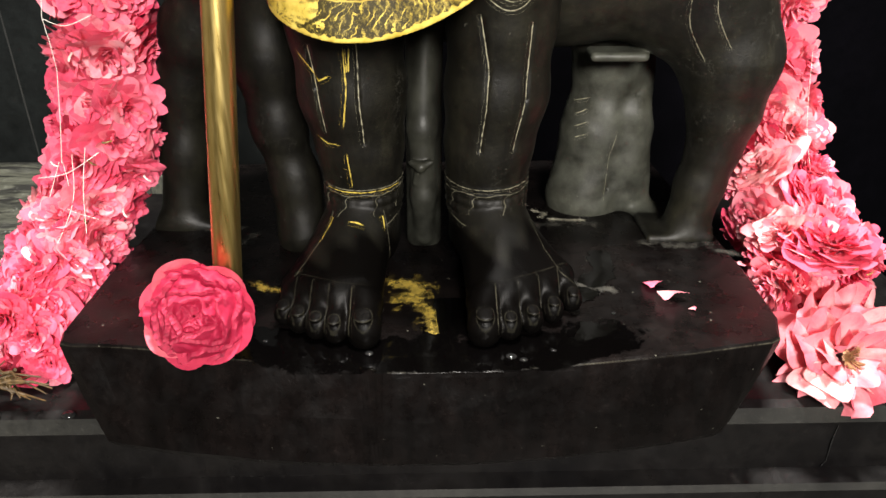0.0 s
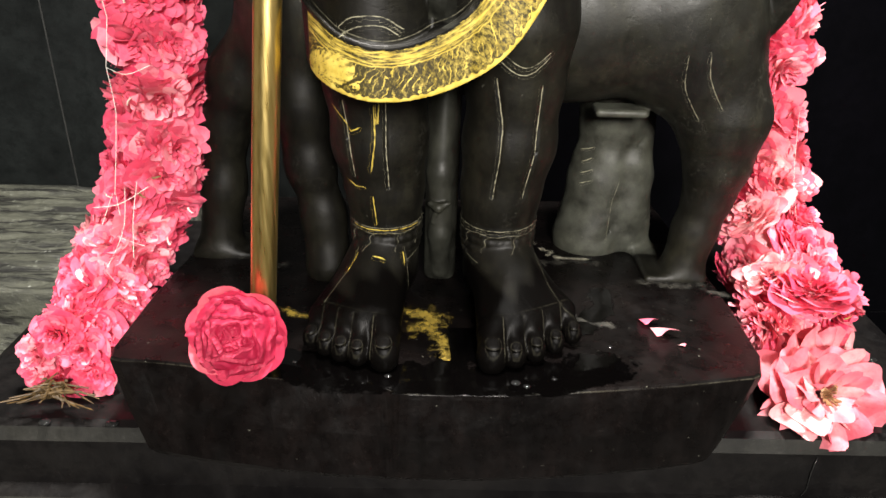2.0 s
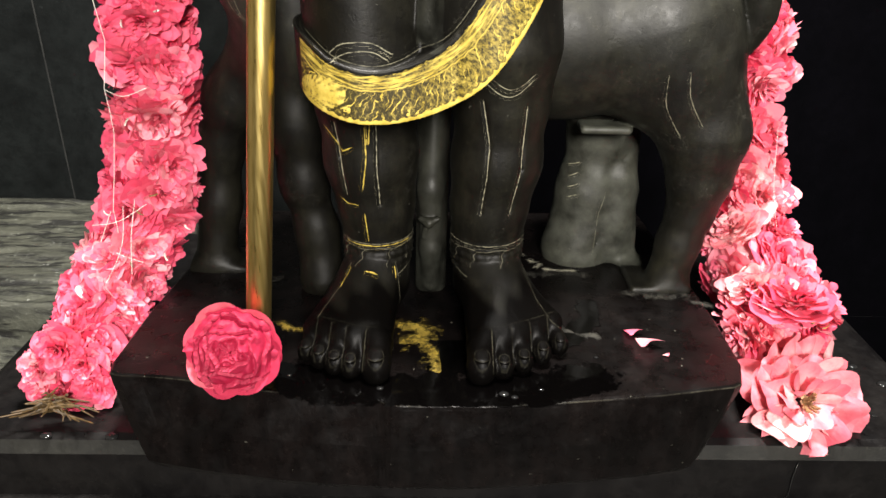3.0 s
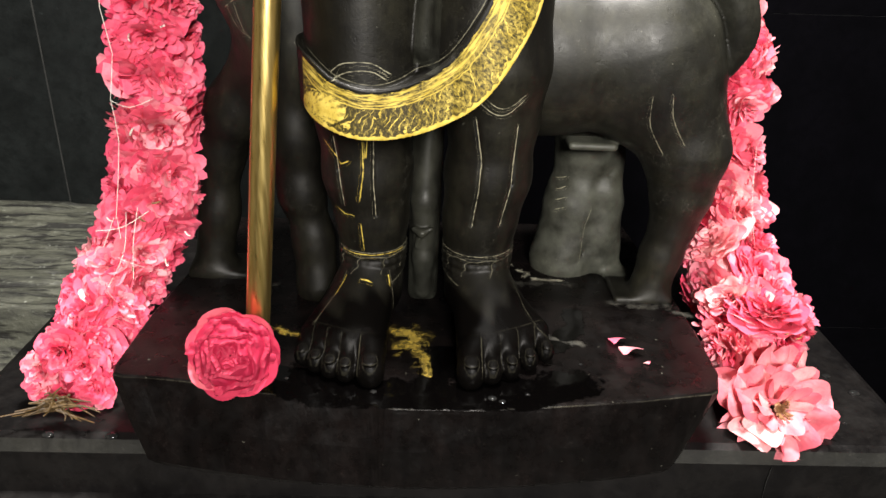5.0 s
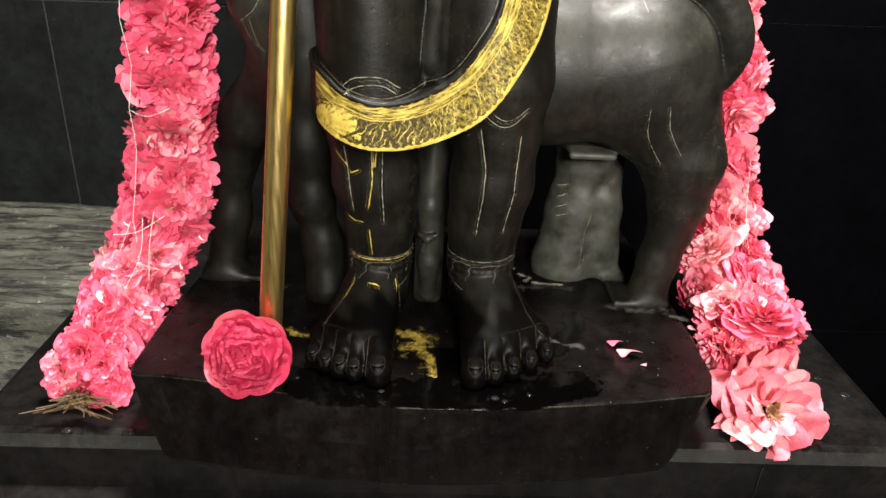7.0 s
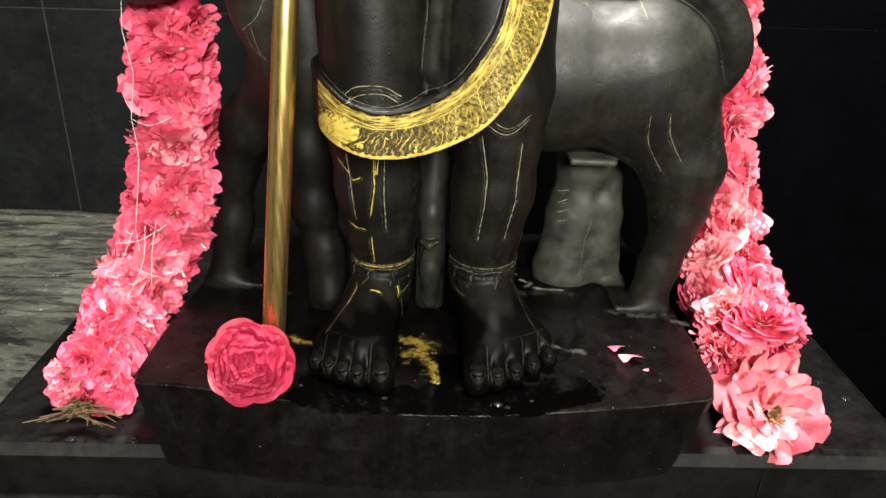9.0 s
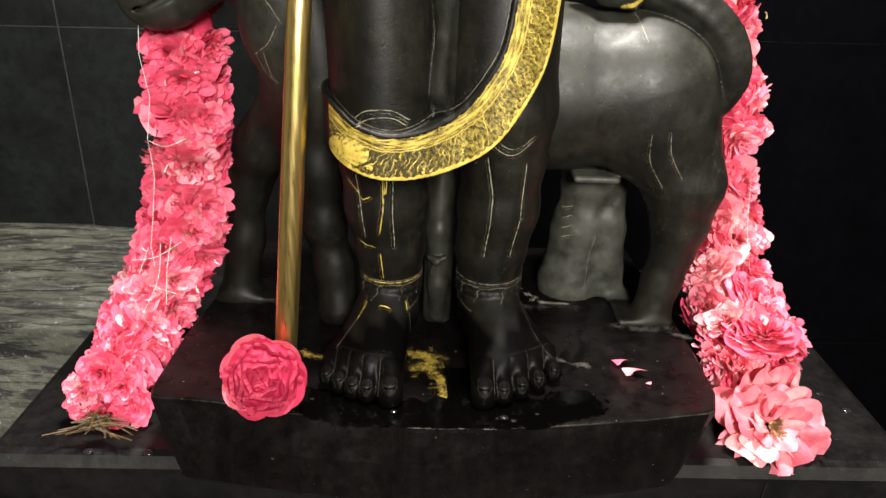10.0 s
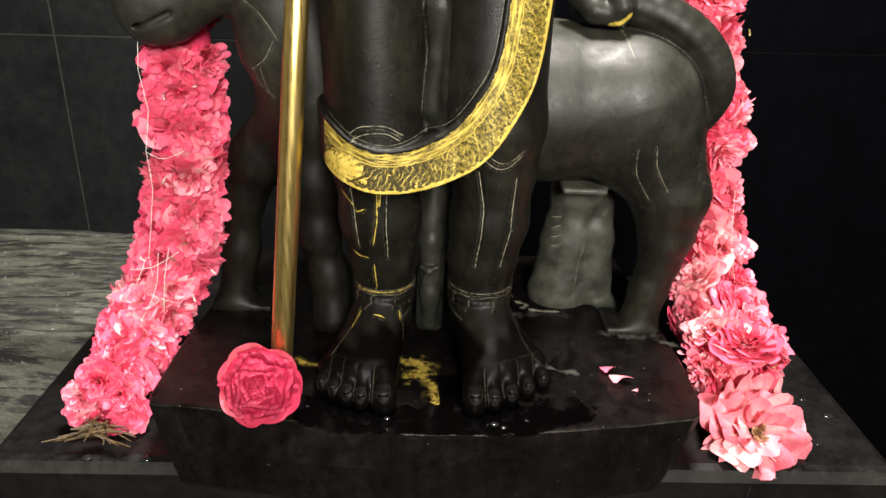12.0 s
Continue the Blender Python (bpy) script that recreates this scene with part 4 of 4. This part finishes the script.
def rose_petals(seed, rings, radius, crumple=0.05, dome=0.30, least=4, inner=0.10, flat=1.9):
    """A full, many-petalled rose: rings of wrapping petals from the heart outward."""
    rng = random.Random(seed)
    out = []
    if flat < 0:
        for k in range(rings):
            f = (k + 0.6) / rings
            count = least + (k % 2 if f < 0.9 else 3)
            spin = rng.uniform(0, 6.28)
            for n in range(count):
                rim = radius * (0.06 + 0.90 * f) * (rng.uniform(0.82, 1.08) if f < 0.9 else rng.uniform(0.97, 1.03))
                top = radius * (dome * (1 - f ** 2) - 0.04 + rng.uniform(-0.09, 0.09) * (1 if f < 0.9 else 0.5))
                wide = math.pi / count * (rng.uniform(0.75, 1.35) if f < 0.9 else 2.1)
                out.append((spin + 6.283 * n / count + rng.uniform(-0.35, 0.35), wide, rim, top, -radius * 0.5, -rng.uniform(0.5, 0.75), rng.choice((-1, 1)) * rng.uniform(0.10, 0.30) * (1 if f < 0.9 else 0.2), crumple * radius * rng.uniform(0.6, 1.4)))
        return out
    for k in range(rings):
        f = (k + 0.5) / rings
        count = least + k // 3
        spin = rng.uniform(0, 6.28)
        for n in range(count):
            rim = radius * (inner + (1.02 - inner) * f ** 0.95) * rng.uniform(0.84, 1.06)
            top = radius * (dome + 0.12 - 0.62 * f ** 2.2) + radius * rng.uniform(-0.10, 0.08)
            out.append((spin + 6.283 * n / count + rng.uniform(-0.2, 0.2), math.pi / count * rng.uniform(1.25, 1.75), rim, top, -radius * 0.30, 2.6 - flat * f + rng.uniform(-0.2, 0.2), rng.choice((-1, 1)) * rng.uniform(0.08, 0.26), crumple * radius * (0.5 + 0.8 * f) * rng.uniform(0.6, 1.4)))
    return out


def cushion(name, seed, radius, mat, rings=5.5, dome=0.42, nr=34, na=72):
    """The packed heart of a full rose: a mound of petal edges, each sloping outward to the next."""
    rng = random.Random(seed)
    verts, faces, tips, tones = [(0.0, 0.0, -0.3 * radius)], [], [0.5], [0.5]
    table = [[(rng.random(), rng.random()) for _ in range(9)] for _ in range(12)]
    turn = [rng.uniform(0, 6.28) for _ in range(12)]
    base = len(verts)
    for i in range(nr + 1):
        f = 0.01 + 0.99 * i / nr
        for j in range(na):
            th = 6.28319 * j / na
            x, y = f * math.cos(th), f * math.sin(th)
            warp = noise.noise_vector(Vector((x * 1.9 + seed, y * 1.9, 0.3 * seed))) * 0.20 + noise.noise_vector(Vector((x * 5, y * 5, seed))) * 0.05
            a, b = x + warp.x, y + warp.y
            r2, t2 = math.hypot(a, b), math.atan2(b, a)
            k = min(10, int(r2 * rings))
            q = r2 * rings + 0.75 * abs(math.sin((2.0 if k < 3 else 2.5) * t2 + turn[k]))
            k = min(10, int(q))
            cut = q - int(q)
            cell = table[k][int((t2 + turn[k]) % 6.2831 / 6.2832 * (4 if k < 3 else 5))]
            edge = (1 - cut) ** 1.4
            fine = noise.noise(Vector((x * 9, y * 9, seed * 1.7)))
            h = radius * (dome * (1 - f ** 2.2) - 0.28 * max(0.0, f - 0.6) + 0.33 * edge * (0.5 + 0.7 * cell[0]) * min(1.0, f * 4) + 0.035 * fine)
            out = 1 + 0.05 * edge + 0.07 * fine * f
            verts.append((radius * x * out, radius * y * out, h))
            tips.append(0.30 + 0.70 * cell[1])
            # random tone per petal, plus crevice shade painted in away from each edge
            tones.append(0.04 + 0.36 * cell[0] + 0.42 * edge ** 1.6)
    for i in range(nr):
        for j in range(na):
            q, p = base + i * na + j, base + i * na + (j + 1) % na
            faces.append((q, q + na, p + na, p))
    faces.append(tuple(base + j for j in range(na))[::-1])
    faces += [(base + nr * na + j, 0, base + nr * na + (j + 1) % na) for j in range(na)]
    me = bpy.data.meshes.new(name)
    me.from_pydata(verts, [], faces)
    me.attributes.new("tip", "FLOAT", "POINT").data.foreach_set("value", tips)
    me.attributes.new("tone", "FLOAT", "POINT").data.foreach_set("value", tones)
    me.polygons.foreach_set("use_smooth", [True] * len(faces))
    me.materials.append(mat)
    return me


def facing(at, normal, spin=0.0, scale=(1, 1, 1)):
    q = Vector(normal).normalized().to_track_quat("Z", "Y").to_matrix().to_4x4()
    return Matrix.Translation(at) @ q @ pose(0, 0, 0, 0, 0, spin) @ Matrix.Diagonal((*scale, 1))


def single_rose(name, at, normal, radius, rings, seed, mat, label, crumple=0.05, dome=0.3, least=4, inner=0.10, flat=1.9):
    """A rose whose petals are each a part, round a heart."""
    rng = random.Random(seed)
    tips = []
    for i in range(9 if inner < 0.2 else 34):
        a, l = rng.uniform(0, 6.28), radius * rng.uniform(0.08, 0.2 if inner < 0.2 else 0.3)
        tips.append(Vector((math.cos(a) * l * 0.5, math.sin(a) * l * 0.5, l)))
    thing = new(name)
    thing.matrix_world = facing(at, normal, rng.uniform(0, 360))
    for tip in tips:
        bm = bmesh.new()
        tube(bm, [(0, 0, 0), tip * 0.6, tip], [0.0006, 0.0005, 0.0011], 5)
        part("stamen", bm, HEART, thing, "yellow-green stamen")
    if flat < 0:
        mound = new("inner_petals", cushion("inner_petals", seed + 3, radius * 0.90, mat, 4.3, 0.42))
        mound.matrix_world = thing.matrix_world @ Matrix.Translation((0, 0, -radius * 0.12))
        mound.parent = thing
        mound.matrix_parent_inverse = thing.matrix_world.inverted()
    for p in rose_petals(seed, rings, radius, crumple, dome, least, inner, flat)[-13 if flat < 0 else 0:]:
        me = petal_mesh("petal", [p], mat, 16, 8)
        if min((thing.matrix_world @ v.co).z for v in me.vertices) < DECK - 0.022:
            continue
        ob = new("petal", me)
        ob.parent = thing
    tagged(thing, label, "rose")
    return thing


single_rose("rose", (-0.0830, 0.526, 0.886), (0.14, -0.93, 0.42), 0.0362, 12, 5, PETAL_DEEP, "full pink rose leaning against the brass staff", 0.035, 0.30, 5, 0.07, -1)


def garland(name, path, rows, seed, mats, label, knots, bits=(), yarn=0.00026):
    """Roses threaded ring by ring along a drooping path; path rows are x, y, z, radius."""
    rng = random.Random(seed)
    pts = spline(path, rows)
    dense = spline(path, 40)
    bm = bmesh.new()
    tube(bm, [p[:3] for p in dense], [float(p[3]) * 0.62 for p in dense], 14)
    kinds = [petal_mesh("rose", rose_petals(seed * 31 + k, 9, 0.040, 0.085, 0.40, 4, 0.08, 1.6), mats[k % len(mats)], 12, 4, True) for k in range(8)]
    skirts = [[petal_mesh("petal", [p], mats[k % len(mats)], 12, 5) for p in rose_petals(seed * 31 + k, 3, 0.0435, 0.07, 0.22, 4)[-5:]] for k in range(8)]

    def rose_at(m):
        k = rng.randrange(8)
        ob = new("rose", kinds[k])
        ob.matrix_world = m
        ob.parent = thing
        for leaf in skirts[k]:
            new("petal", leaf).parent = ob

    thing = part(name, bm, mats[0], None, "", True)
    for i, p in enumerate(pts):
        a, b = pts[max(i - 1, 0)], pts[min(i + 1, rows)]
        run = Vector((b - a)[:3]).normalized()
        u = run.cross(Vector((0, 1, 0.2))).normalized()
        w = run.cross(u)
        count = 5
        for k in range(count):
            th = 2 * math.pi * (k + 0.5 * (i % 2)) / count + rng.uniform(-0.25, 0.25)
            out = (u * math.cos(th) + w * math.sin(th))
            r = float(p[3])
            at = Vector(p[:3]) + out * (r - 0.0220) + run * rng.uniform(-0.006, 0.006)
            n = (out + run * rng.uniform(-0.15, 0.40) + Vector((rng.uniform(-0.2, 0.2), rng.uniform(-0.2, 0.2), 0))).normalized()
            s = min(r / 0.05, 0.98) * rng.uniform(0.86, 1.08)
            press = Matrix.Scale(rng.uniform(0.56, 0.78), 4, run)
            rose_at(Matrix.Translation(at) @ press @ facing((0, 0, 0), n, rng.uniform(0, 360), (s, s, s * rng.uniform(0.75, 0.95))))
    tail = Vector(pts[-1][:3])
    for dx, dz in ((-0.020, 0.004), (0.018, 0.008), (-0.002, -0.020), (0.0, 0.024), (0.022, -0.014), (-0.022, -0.014)):
        rose_at(facing(tail + Vector((dx, -0.018, dz)), (dx * 12, -1.0, 0.35), rng.uniform(0, 360), (0.58, 0.58, 0.60)))
    for t in knots:
        bm = bmesh.new()
        tube(bm, [tuple(q) for q in spline(t, 10)], yarn, 5)
        part("thread", bm, TINSEL, thing, "silvery tinsel thread")
    for at, mat, kind in bits:
        bm = bmesh.new()
        a = Vector(at)
        d = Vector([rng.uniform(-1, 1) for _ in range(3)]).normalized() * 0.004
        side = d.cross(Vector((0, 1, 0.3))).normalized() * 0.0009
        quad = [bm.verts.new(a + d * t + side * w + Vector((0, -0.002 * (1 - t * t), 0))) for t in (-1, -0.3, 0.4, 1) for w in (-1, 1)]
        for k in range(0, 6, 2):
            bm.faces.new((quad[k], quad[k + 1], quad[k + 3], quad[k + 2]))
        bmesh.ops.solidify(bm, geom=bm.faces[:], thickness=0.0004)
        part(kind, bm, mat, thing, "silver foil scrap" if kind == "foil" else "small yellow-green sepal", True)
    tagged(thing, label, "garland", group="rose garlands beside the statue")
    return thing


LEFT = ((-0.185, 0.748, 1.33, 0.046), (-0.189, 0.742, 1.16, 0.047), (-0.192, 0.740, 1.08, 0.0475), (-0.201, 0.738, 0.985, 0.0500), (-0.221, 0.728, 0.912, 0.0515), (-0.246, 0.690, 0.858, 0.048), (-0.260, 0.645, 0.824, 0.043), (-0.263, 0.620, 0.813, 0.040))
RIGHT = ((0.334, 0.800, 1.33, 0.044), (0.348, 0.785, 1.19, 0.047), (0.358, 0.784, 1.130, 0.042), (0.371, 0.783, 1.08, 0.049), (0.379, 0.780, 0.995, 0.049), (0.386, 0.768, 0.935, 0.050), (0.394, 0.715, 0.872, 0.055), (0.404, 0.655, 0.838, 0.058))
threads = [[(-0.212, 0.695, 1.17), (-0.216, 0.690, 1.13), (-0.213, 0.694, 1.09), (-0.219, 0.689, 1.05), (-0.218, 0.690, 1.01), (-0.230, 0.684, 0.935)],
           [(-0.233, 0.686, 0.935), (-0.247, 0.676, 0.900), (-0.256, 0.662, 0.872), (-0.261, 0.640, 0.858)],
           [(-0.230, 0.686, 0.935), (-0.227, 0.678, 0.900), (-0.232, 0.668, 0.880)],
           [(-0.243, 0.678, 0.905), (-0.226, 0.672, 0.897), (-0.206, 0.674, 0.888)],
           [(-0.248, 0.676, 0.925), (-0.222, 0.674, 0.930), (-0.196, 0.680, 0.945)],
           [(-0.216, 0.676, 0.945), (-0.222, 0.670, 0.905), (-0.240, 0.655, 0.868)],
           [(-0.205, 0.678, 0.950), (-0.212, 0.672, 0.915), (-0.214, 0.664, 0.880)],
           [(-0.216, 0.684, 1.05), (-0.200, 0.682, 1.045), (-0.180, 0.686, 1.052)]]
garland("rose_garland", LEFT, 16, 2, (PETAL, PETAL, PETAL, PETAL_MID, PETAL), "thick pink rose garland tied with silvery thread", threads, [((-0.236, 0.684, 0.934), TINSEL, "foil"), ((-0.165, 0.690, 0.918), TINSEL, "foil"), ((-0.185, 0.678, 0.892), TINSEL, "foil"), ((-0.205, 0.690, 1.02), TINSEL, "foil"), ((-0.195, 0.692, 1.105), TINSEL, "foil"), ((-0.165, 0.694, 1.115), TINSEL, "foil"), ((-0.205, 0.684, 0.935), LEAF, "sepal"), ((-0.19, 0.686, 0.952), LEAF, "sepal"), ((-0.215, 0.670, 0.888), LEAF, "sepal")])
garland("rose_garland", RIGHT, 16, 4, (PETAL_MID, PETAL, PETAL_MID, PETAL_WARM), "thick pink rose garland with paler bruised petals", [[(0.395, 0.727, 1.01), (0.398, 0.715, 0.95), (0.405, 0.70, 0.905)]], [((0.388, 0.750, 1.172), LEAF, "sepal"), ((0.404, 0.606, 0.868), LEAF, "sepal"), ((0.417, 0.606, 0.865), LEAF, "sepal")], 0.00014)
single_rose("open_rose", (0.400, 0.583, 0.801), (-0.05, -0.84, 0.54), 0.060, 7, 17, PETAL_OPEN, "wide open pale pink rose ending the garland", 0.17, 0.18, 5, 0.30, 1.9)


def stems():
    """The cut stalks tied together where the garland ends."""
    rng = random.Random(9)
    thing = new("stalk_bundle")
    knot = Vector((-0.259, 0.574, 0.797))
    for k in range(44):
        side = (-1, 1)[k % 2]
        far = k < 20
        l = rng.uniform(0.015, 0.045) if far else rng.uniform(0.004, 0.014)
        a = knot + Vector((rng.uniform(-0.010, 0.010), rng.uniform(-0.006, 0.004), rng.uniform(-0.006, 0.010)))
        b = a + Vector((side * l, rng.uniform(-0.012, 0.006), rng.uniform(-0.30, 0.02) * l if far else rng.uniform(-0.01, 0.012)))
        b.z = max(b.z, DECK + 0.0015)
        bm = bmesh.new()
        kink = a.lerp(b, 0.5) + Vector((0, rng.uniform(-0.003, 0.003), rng.uniform(-0.004, 0.004)))
        kink.z = max(kink.z, DECK + 0.002)
        tube(bm, [a, kink, b], [rng.uniform(0.0009, 0.0018), 0.0010, 0.0005], 6)
        part("stalk", bm, STEM, thing)
    tagged(thing, "brown dried stalks tied at the garland's end", "stalks")


stems()


def loose_petal(at, size, turn, mat, label):
    me = petal_mesh("loose_petal", [(0, 0.48, size, size * 0.32, 0.0, 0.95, 0.1, 0.10 * size)], mat, 8, 6)
    ob = new("loose_petal", me)
    ob.matrix_world = pose(*at, 0, 0, turn)
    tagged(ob, label, "petal", group="loose petals on the plinth")


loose_petal((0.241, 0.622, TOP + 0.001), 0.019, -55, PETAL, "small curled pink petal on the plinth")
loose_petal((0.249, 0.610, TOP + 0.001), 0.028, -68, PETAL_PALE, "pale curled rose petal on the plinth")
loose_petal((0.266, 0.579, TOP + 0.001), 0.007, -20, PETAL_PALE, "tiny pale petal scrap on the plinth")
loose_petal((-0.166, 0.731, TOP + 0.001), 0.012, 10, PETAL, "tiny pink petal on the plinth's rear edge")


def crust(name, lo, hi, strokes, mat, label, category):
    """A thin crust on the plinth's top, thick along its strokes of (points, width) and broken at its rim."""
    nx, ny = 70, 70
    gx, gy = np.meshgrid(np.linspace(lo[0], hi[0], nx), np.linspace(lo[1], hi[1], ny))
    cover = np.zeros_like(gx)
    for pts, w in strokes:
        cover = np.maximum(cover, np.clip(1 - to_line(gx, gy, pts) / w, 0, 1))
    verts = [(float(x), float(y), TOP + 0.0003 + 0.0006 * float(c)) for x, y, c in zip(gx.ravel(), gy.ravel(), cover.ravel())]
    cells = [(j * nx + i, j * nx + i + 1, (j + 1) * nx + i + 1, (j + 1) * nx + i) for j in range(ny - 1) for i in range(nx - 1) if cover[j:j + 2, i:i + 2].max() > 0.02]
    me = bpy.data.meshes.new(name)
    me.from_pydata(verts, [], cells)
    me.attributes.new("cover", "FLOAT", "POINT").data.foreach_set("value", cover.ravel().astype(np.float32))
    me.materials.append(mat)
    bm = bmesh.new()
    bm.from_mesh(me)
    bmesh.ops.delete(bm, geom=[v for v in bm.verts if not v.link_faces], context="VERTS")
    bm.to_mesh(me)
    bm.free()
    tagged(new(name, me), label, category, kind="stuff")


def crust_material(name, lo, hi, solid=0.9):
    m, nt, sh = material(name)
    n = noise_of(nt, 130, 5, 0.7)
    nt.links.new(ramp(nt, n, (0.3, lo), (0.7, hi)), sh.inputs["Base Color"])
    sh.inputs["Roughness"].default_value = 0.7
    fill = maths(nt, "ADD", maths(nt, "MULTIPLY", attribute(nt, "cover"), 0.5), maths(nt, "MULTIPLY", maths(nt, "SUBTRACT", noise_of(nt, 85, 6, 0.78), 0.5), 2.0))
    nt.links.new(ramp(nt, fill, (0.22, 0.0), (0.50, solid)), sh.inputs["Alpha"])
    bump(nt, sh, n, 0.4, 0.001)
    return m


TURMERIC = crust_material("turmeric_paste", (0.10, 0.068, 0.008), (0.48, 0.34, 0.05), 0.8)
CRUMBS = crust_material("pale_crumbs", (0.05, 0.048, 0.036), (0.34, 0.32, 0.24), 0.85)
ASH = crust_material("pale_residue", (0.008, 0.008, 0.0065), (0.06, 0.056, 0.044), 0.55)
crust("turmeric_smear", (0.03, 0.53), (0.10, 0.645), [(((0.050, 0.622), (0.062, 0.612), (0.056, 0.600)), 0.022), (((0.056, 0.60), (0.069, 0.585), (0.072, 0.567), (0.077, 0.552)), 0.014)], TURMERIC, "crumbled yellow turmeric paste between the feet", "paste")
crust("turmeric_smear", (-0.09, 0.60), (-0.03, 0.65), [(((-0.070, 0.630), (-0.061, 0.619), (-0.050, 0.616)), 0.008)], TURMERIC, "small lump of yellow turmeric paste on the plinth", "paste")
crust("residue_smear", (0.15, 0.70), (0.25, 0.80), [(((0.186, 0.742), (0.200, 0.739), (0.216, 0.737)), 0.007), (((0.155, 0.780), (0.168, 0.775)), 0.007), (((0.172, 0.762), (0.182, 0.752), (0.178, 0.746)), 0.007)], CRUMBS, "pale crumbled residue between the legs", "residue")
crust("residue_smear", (0.14, 0.68), (0.24, 0.76), [(((0.155, 0.735), (0.175, 0.728), (0.20, 0.733), (0.225, 0.728)), 0.011)], ASH, "pale dried residue along the foot of the cow", "residue")
crust("residue_smear", (0.24, 0.66), (0.36, 0.72), [(((0.262, 0.690), (0.29, 0.683), (0.32, 0.688)), 0.013), (((0.325, 0.672), (0.335, 0.667)), 0.010)], ASH, "pale brown residue beside the cow's hoof", "residue")
crust("residue_smear", (0.17, 0.58), (0.23, 0.64), [(((0.185, 0.622), (0.20, 0.612), (0.215, 0.610)), 0.009)], ASH, "faint pale streak on the plinth beside the toes", "residue")
crust("residue_smear", (-0.16, 0.69), (-0.08, 0.75), [(((-0.15, 0.732), (-0.125, 0.728), (-0.10, 0.731)), 0.007), (((-0.098, 0.70), (-0.09, 0.715)), 0.010)], ASH, "faint pale streaks on the plinth behind the staff", "residue")


def oil_material():
    m, nt, sh = material("spilt_oil")
    sh.inputs["Base Color"].default_value = (0.0006, 0.0005, 0.0005, 1)
    sh.inputs["Roughness"].default_value = 0.07
    sh.inputs["Specular IOR Level"].default_value = 0.4
    fill = maths(nt, "ADD", maths(nt, "MULTIPLY", attribute(nt, "cover"), 0.9), maths(nt, "MULTIPLY", maths(nt, "SUBTRACT", noise_of(nt, 55, 5, 0.65), 0.5), 1.5))
    nt.links.new(ramp(nt, fill, (0.30, 0.0), (0.40, 0.97)), sh.inputs["Alpha"])
    bump(nt, sh, noise_of(nt, 70, 2, 0.5), 0.25, 0.001)
    return m


OIL = oil_material()
crust("oil_pool", (-0.12, 0.505), (0.24, 0.60), [(((-0.07, 0.545), (0.0, 0.530), (0.07, 0.522), (0.14, 0.525), (0.20, 0.545)), 0.034), (((0.07, 0.53), (0.085, 0.56), (0.09, 0.59)), 0.024)], OIL, "black spilt oil pooled before the statue's toes", "oil")
crust("oil_pool", (0.15, 0.56), (0.32, 0.70), [(((0.19, 0.60), (0.215, 0.64), (0.22, 0.67)), 0.018)], OIL, "thin black oil patches on the plinth", "oil")


def drop(at, r, label):
    bm = bmesh.new()
    bmesh.ops.create_uvsphere(bm, u_segments=16, v_segments=8, radius=r)
    for v in bm.verts:
        v.co.z *= 0.45
        v.co.y *= 0.8
    ob = part("oil_drop", bm, WATER, None, "", True)
    ob.location = at
    tagged(ob, label, "drop", group="oil drops on the platform")


for x, y, r in ((-0.269, 0.562, 0.0055), (-0.211, 0.562, 0.006), (0.480, 0.60, 0.003), (0.455, 0.585, 0.003), (0.50, 0.68, 0.005), (0.515, 0.65, 0.006)):
    drop((x, y, DECK + 0.0005), r, "dark shiny oil drop on the stone platform")


for x, y, r in ((0.128, 0.522, 0.004), (0.136, 0.518, 0.003), (0.030, 0.528, 0.003), (-0.045, 0.545, 0.002), (0.158, 0.528, 0.0022), (0.21, 0.575, 0.002)):
    drop((x, y, TOP + 0.0005), r, "dark shiny oil drop on the plinth")


def platform_joint():
    bm = bmesh.new()
    tube(bm, [(0.396, 0.5585, 0.752), (0.394, 0.5582, 0.735), (0.3945, 0.5585, 0.715), (0.391, 0.5585, 0.709)], [0.0004, 0.0007, 0.0005, 0.0008], 6)
    tagged(part("trim", bm, WATER, None, "", True), "fine black crack in the platform's front face", "crack", kind="structure")


platform_joint()
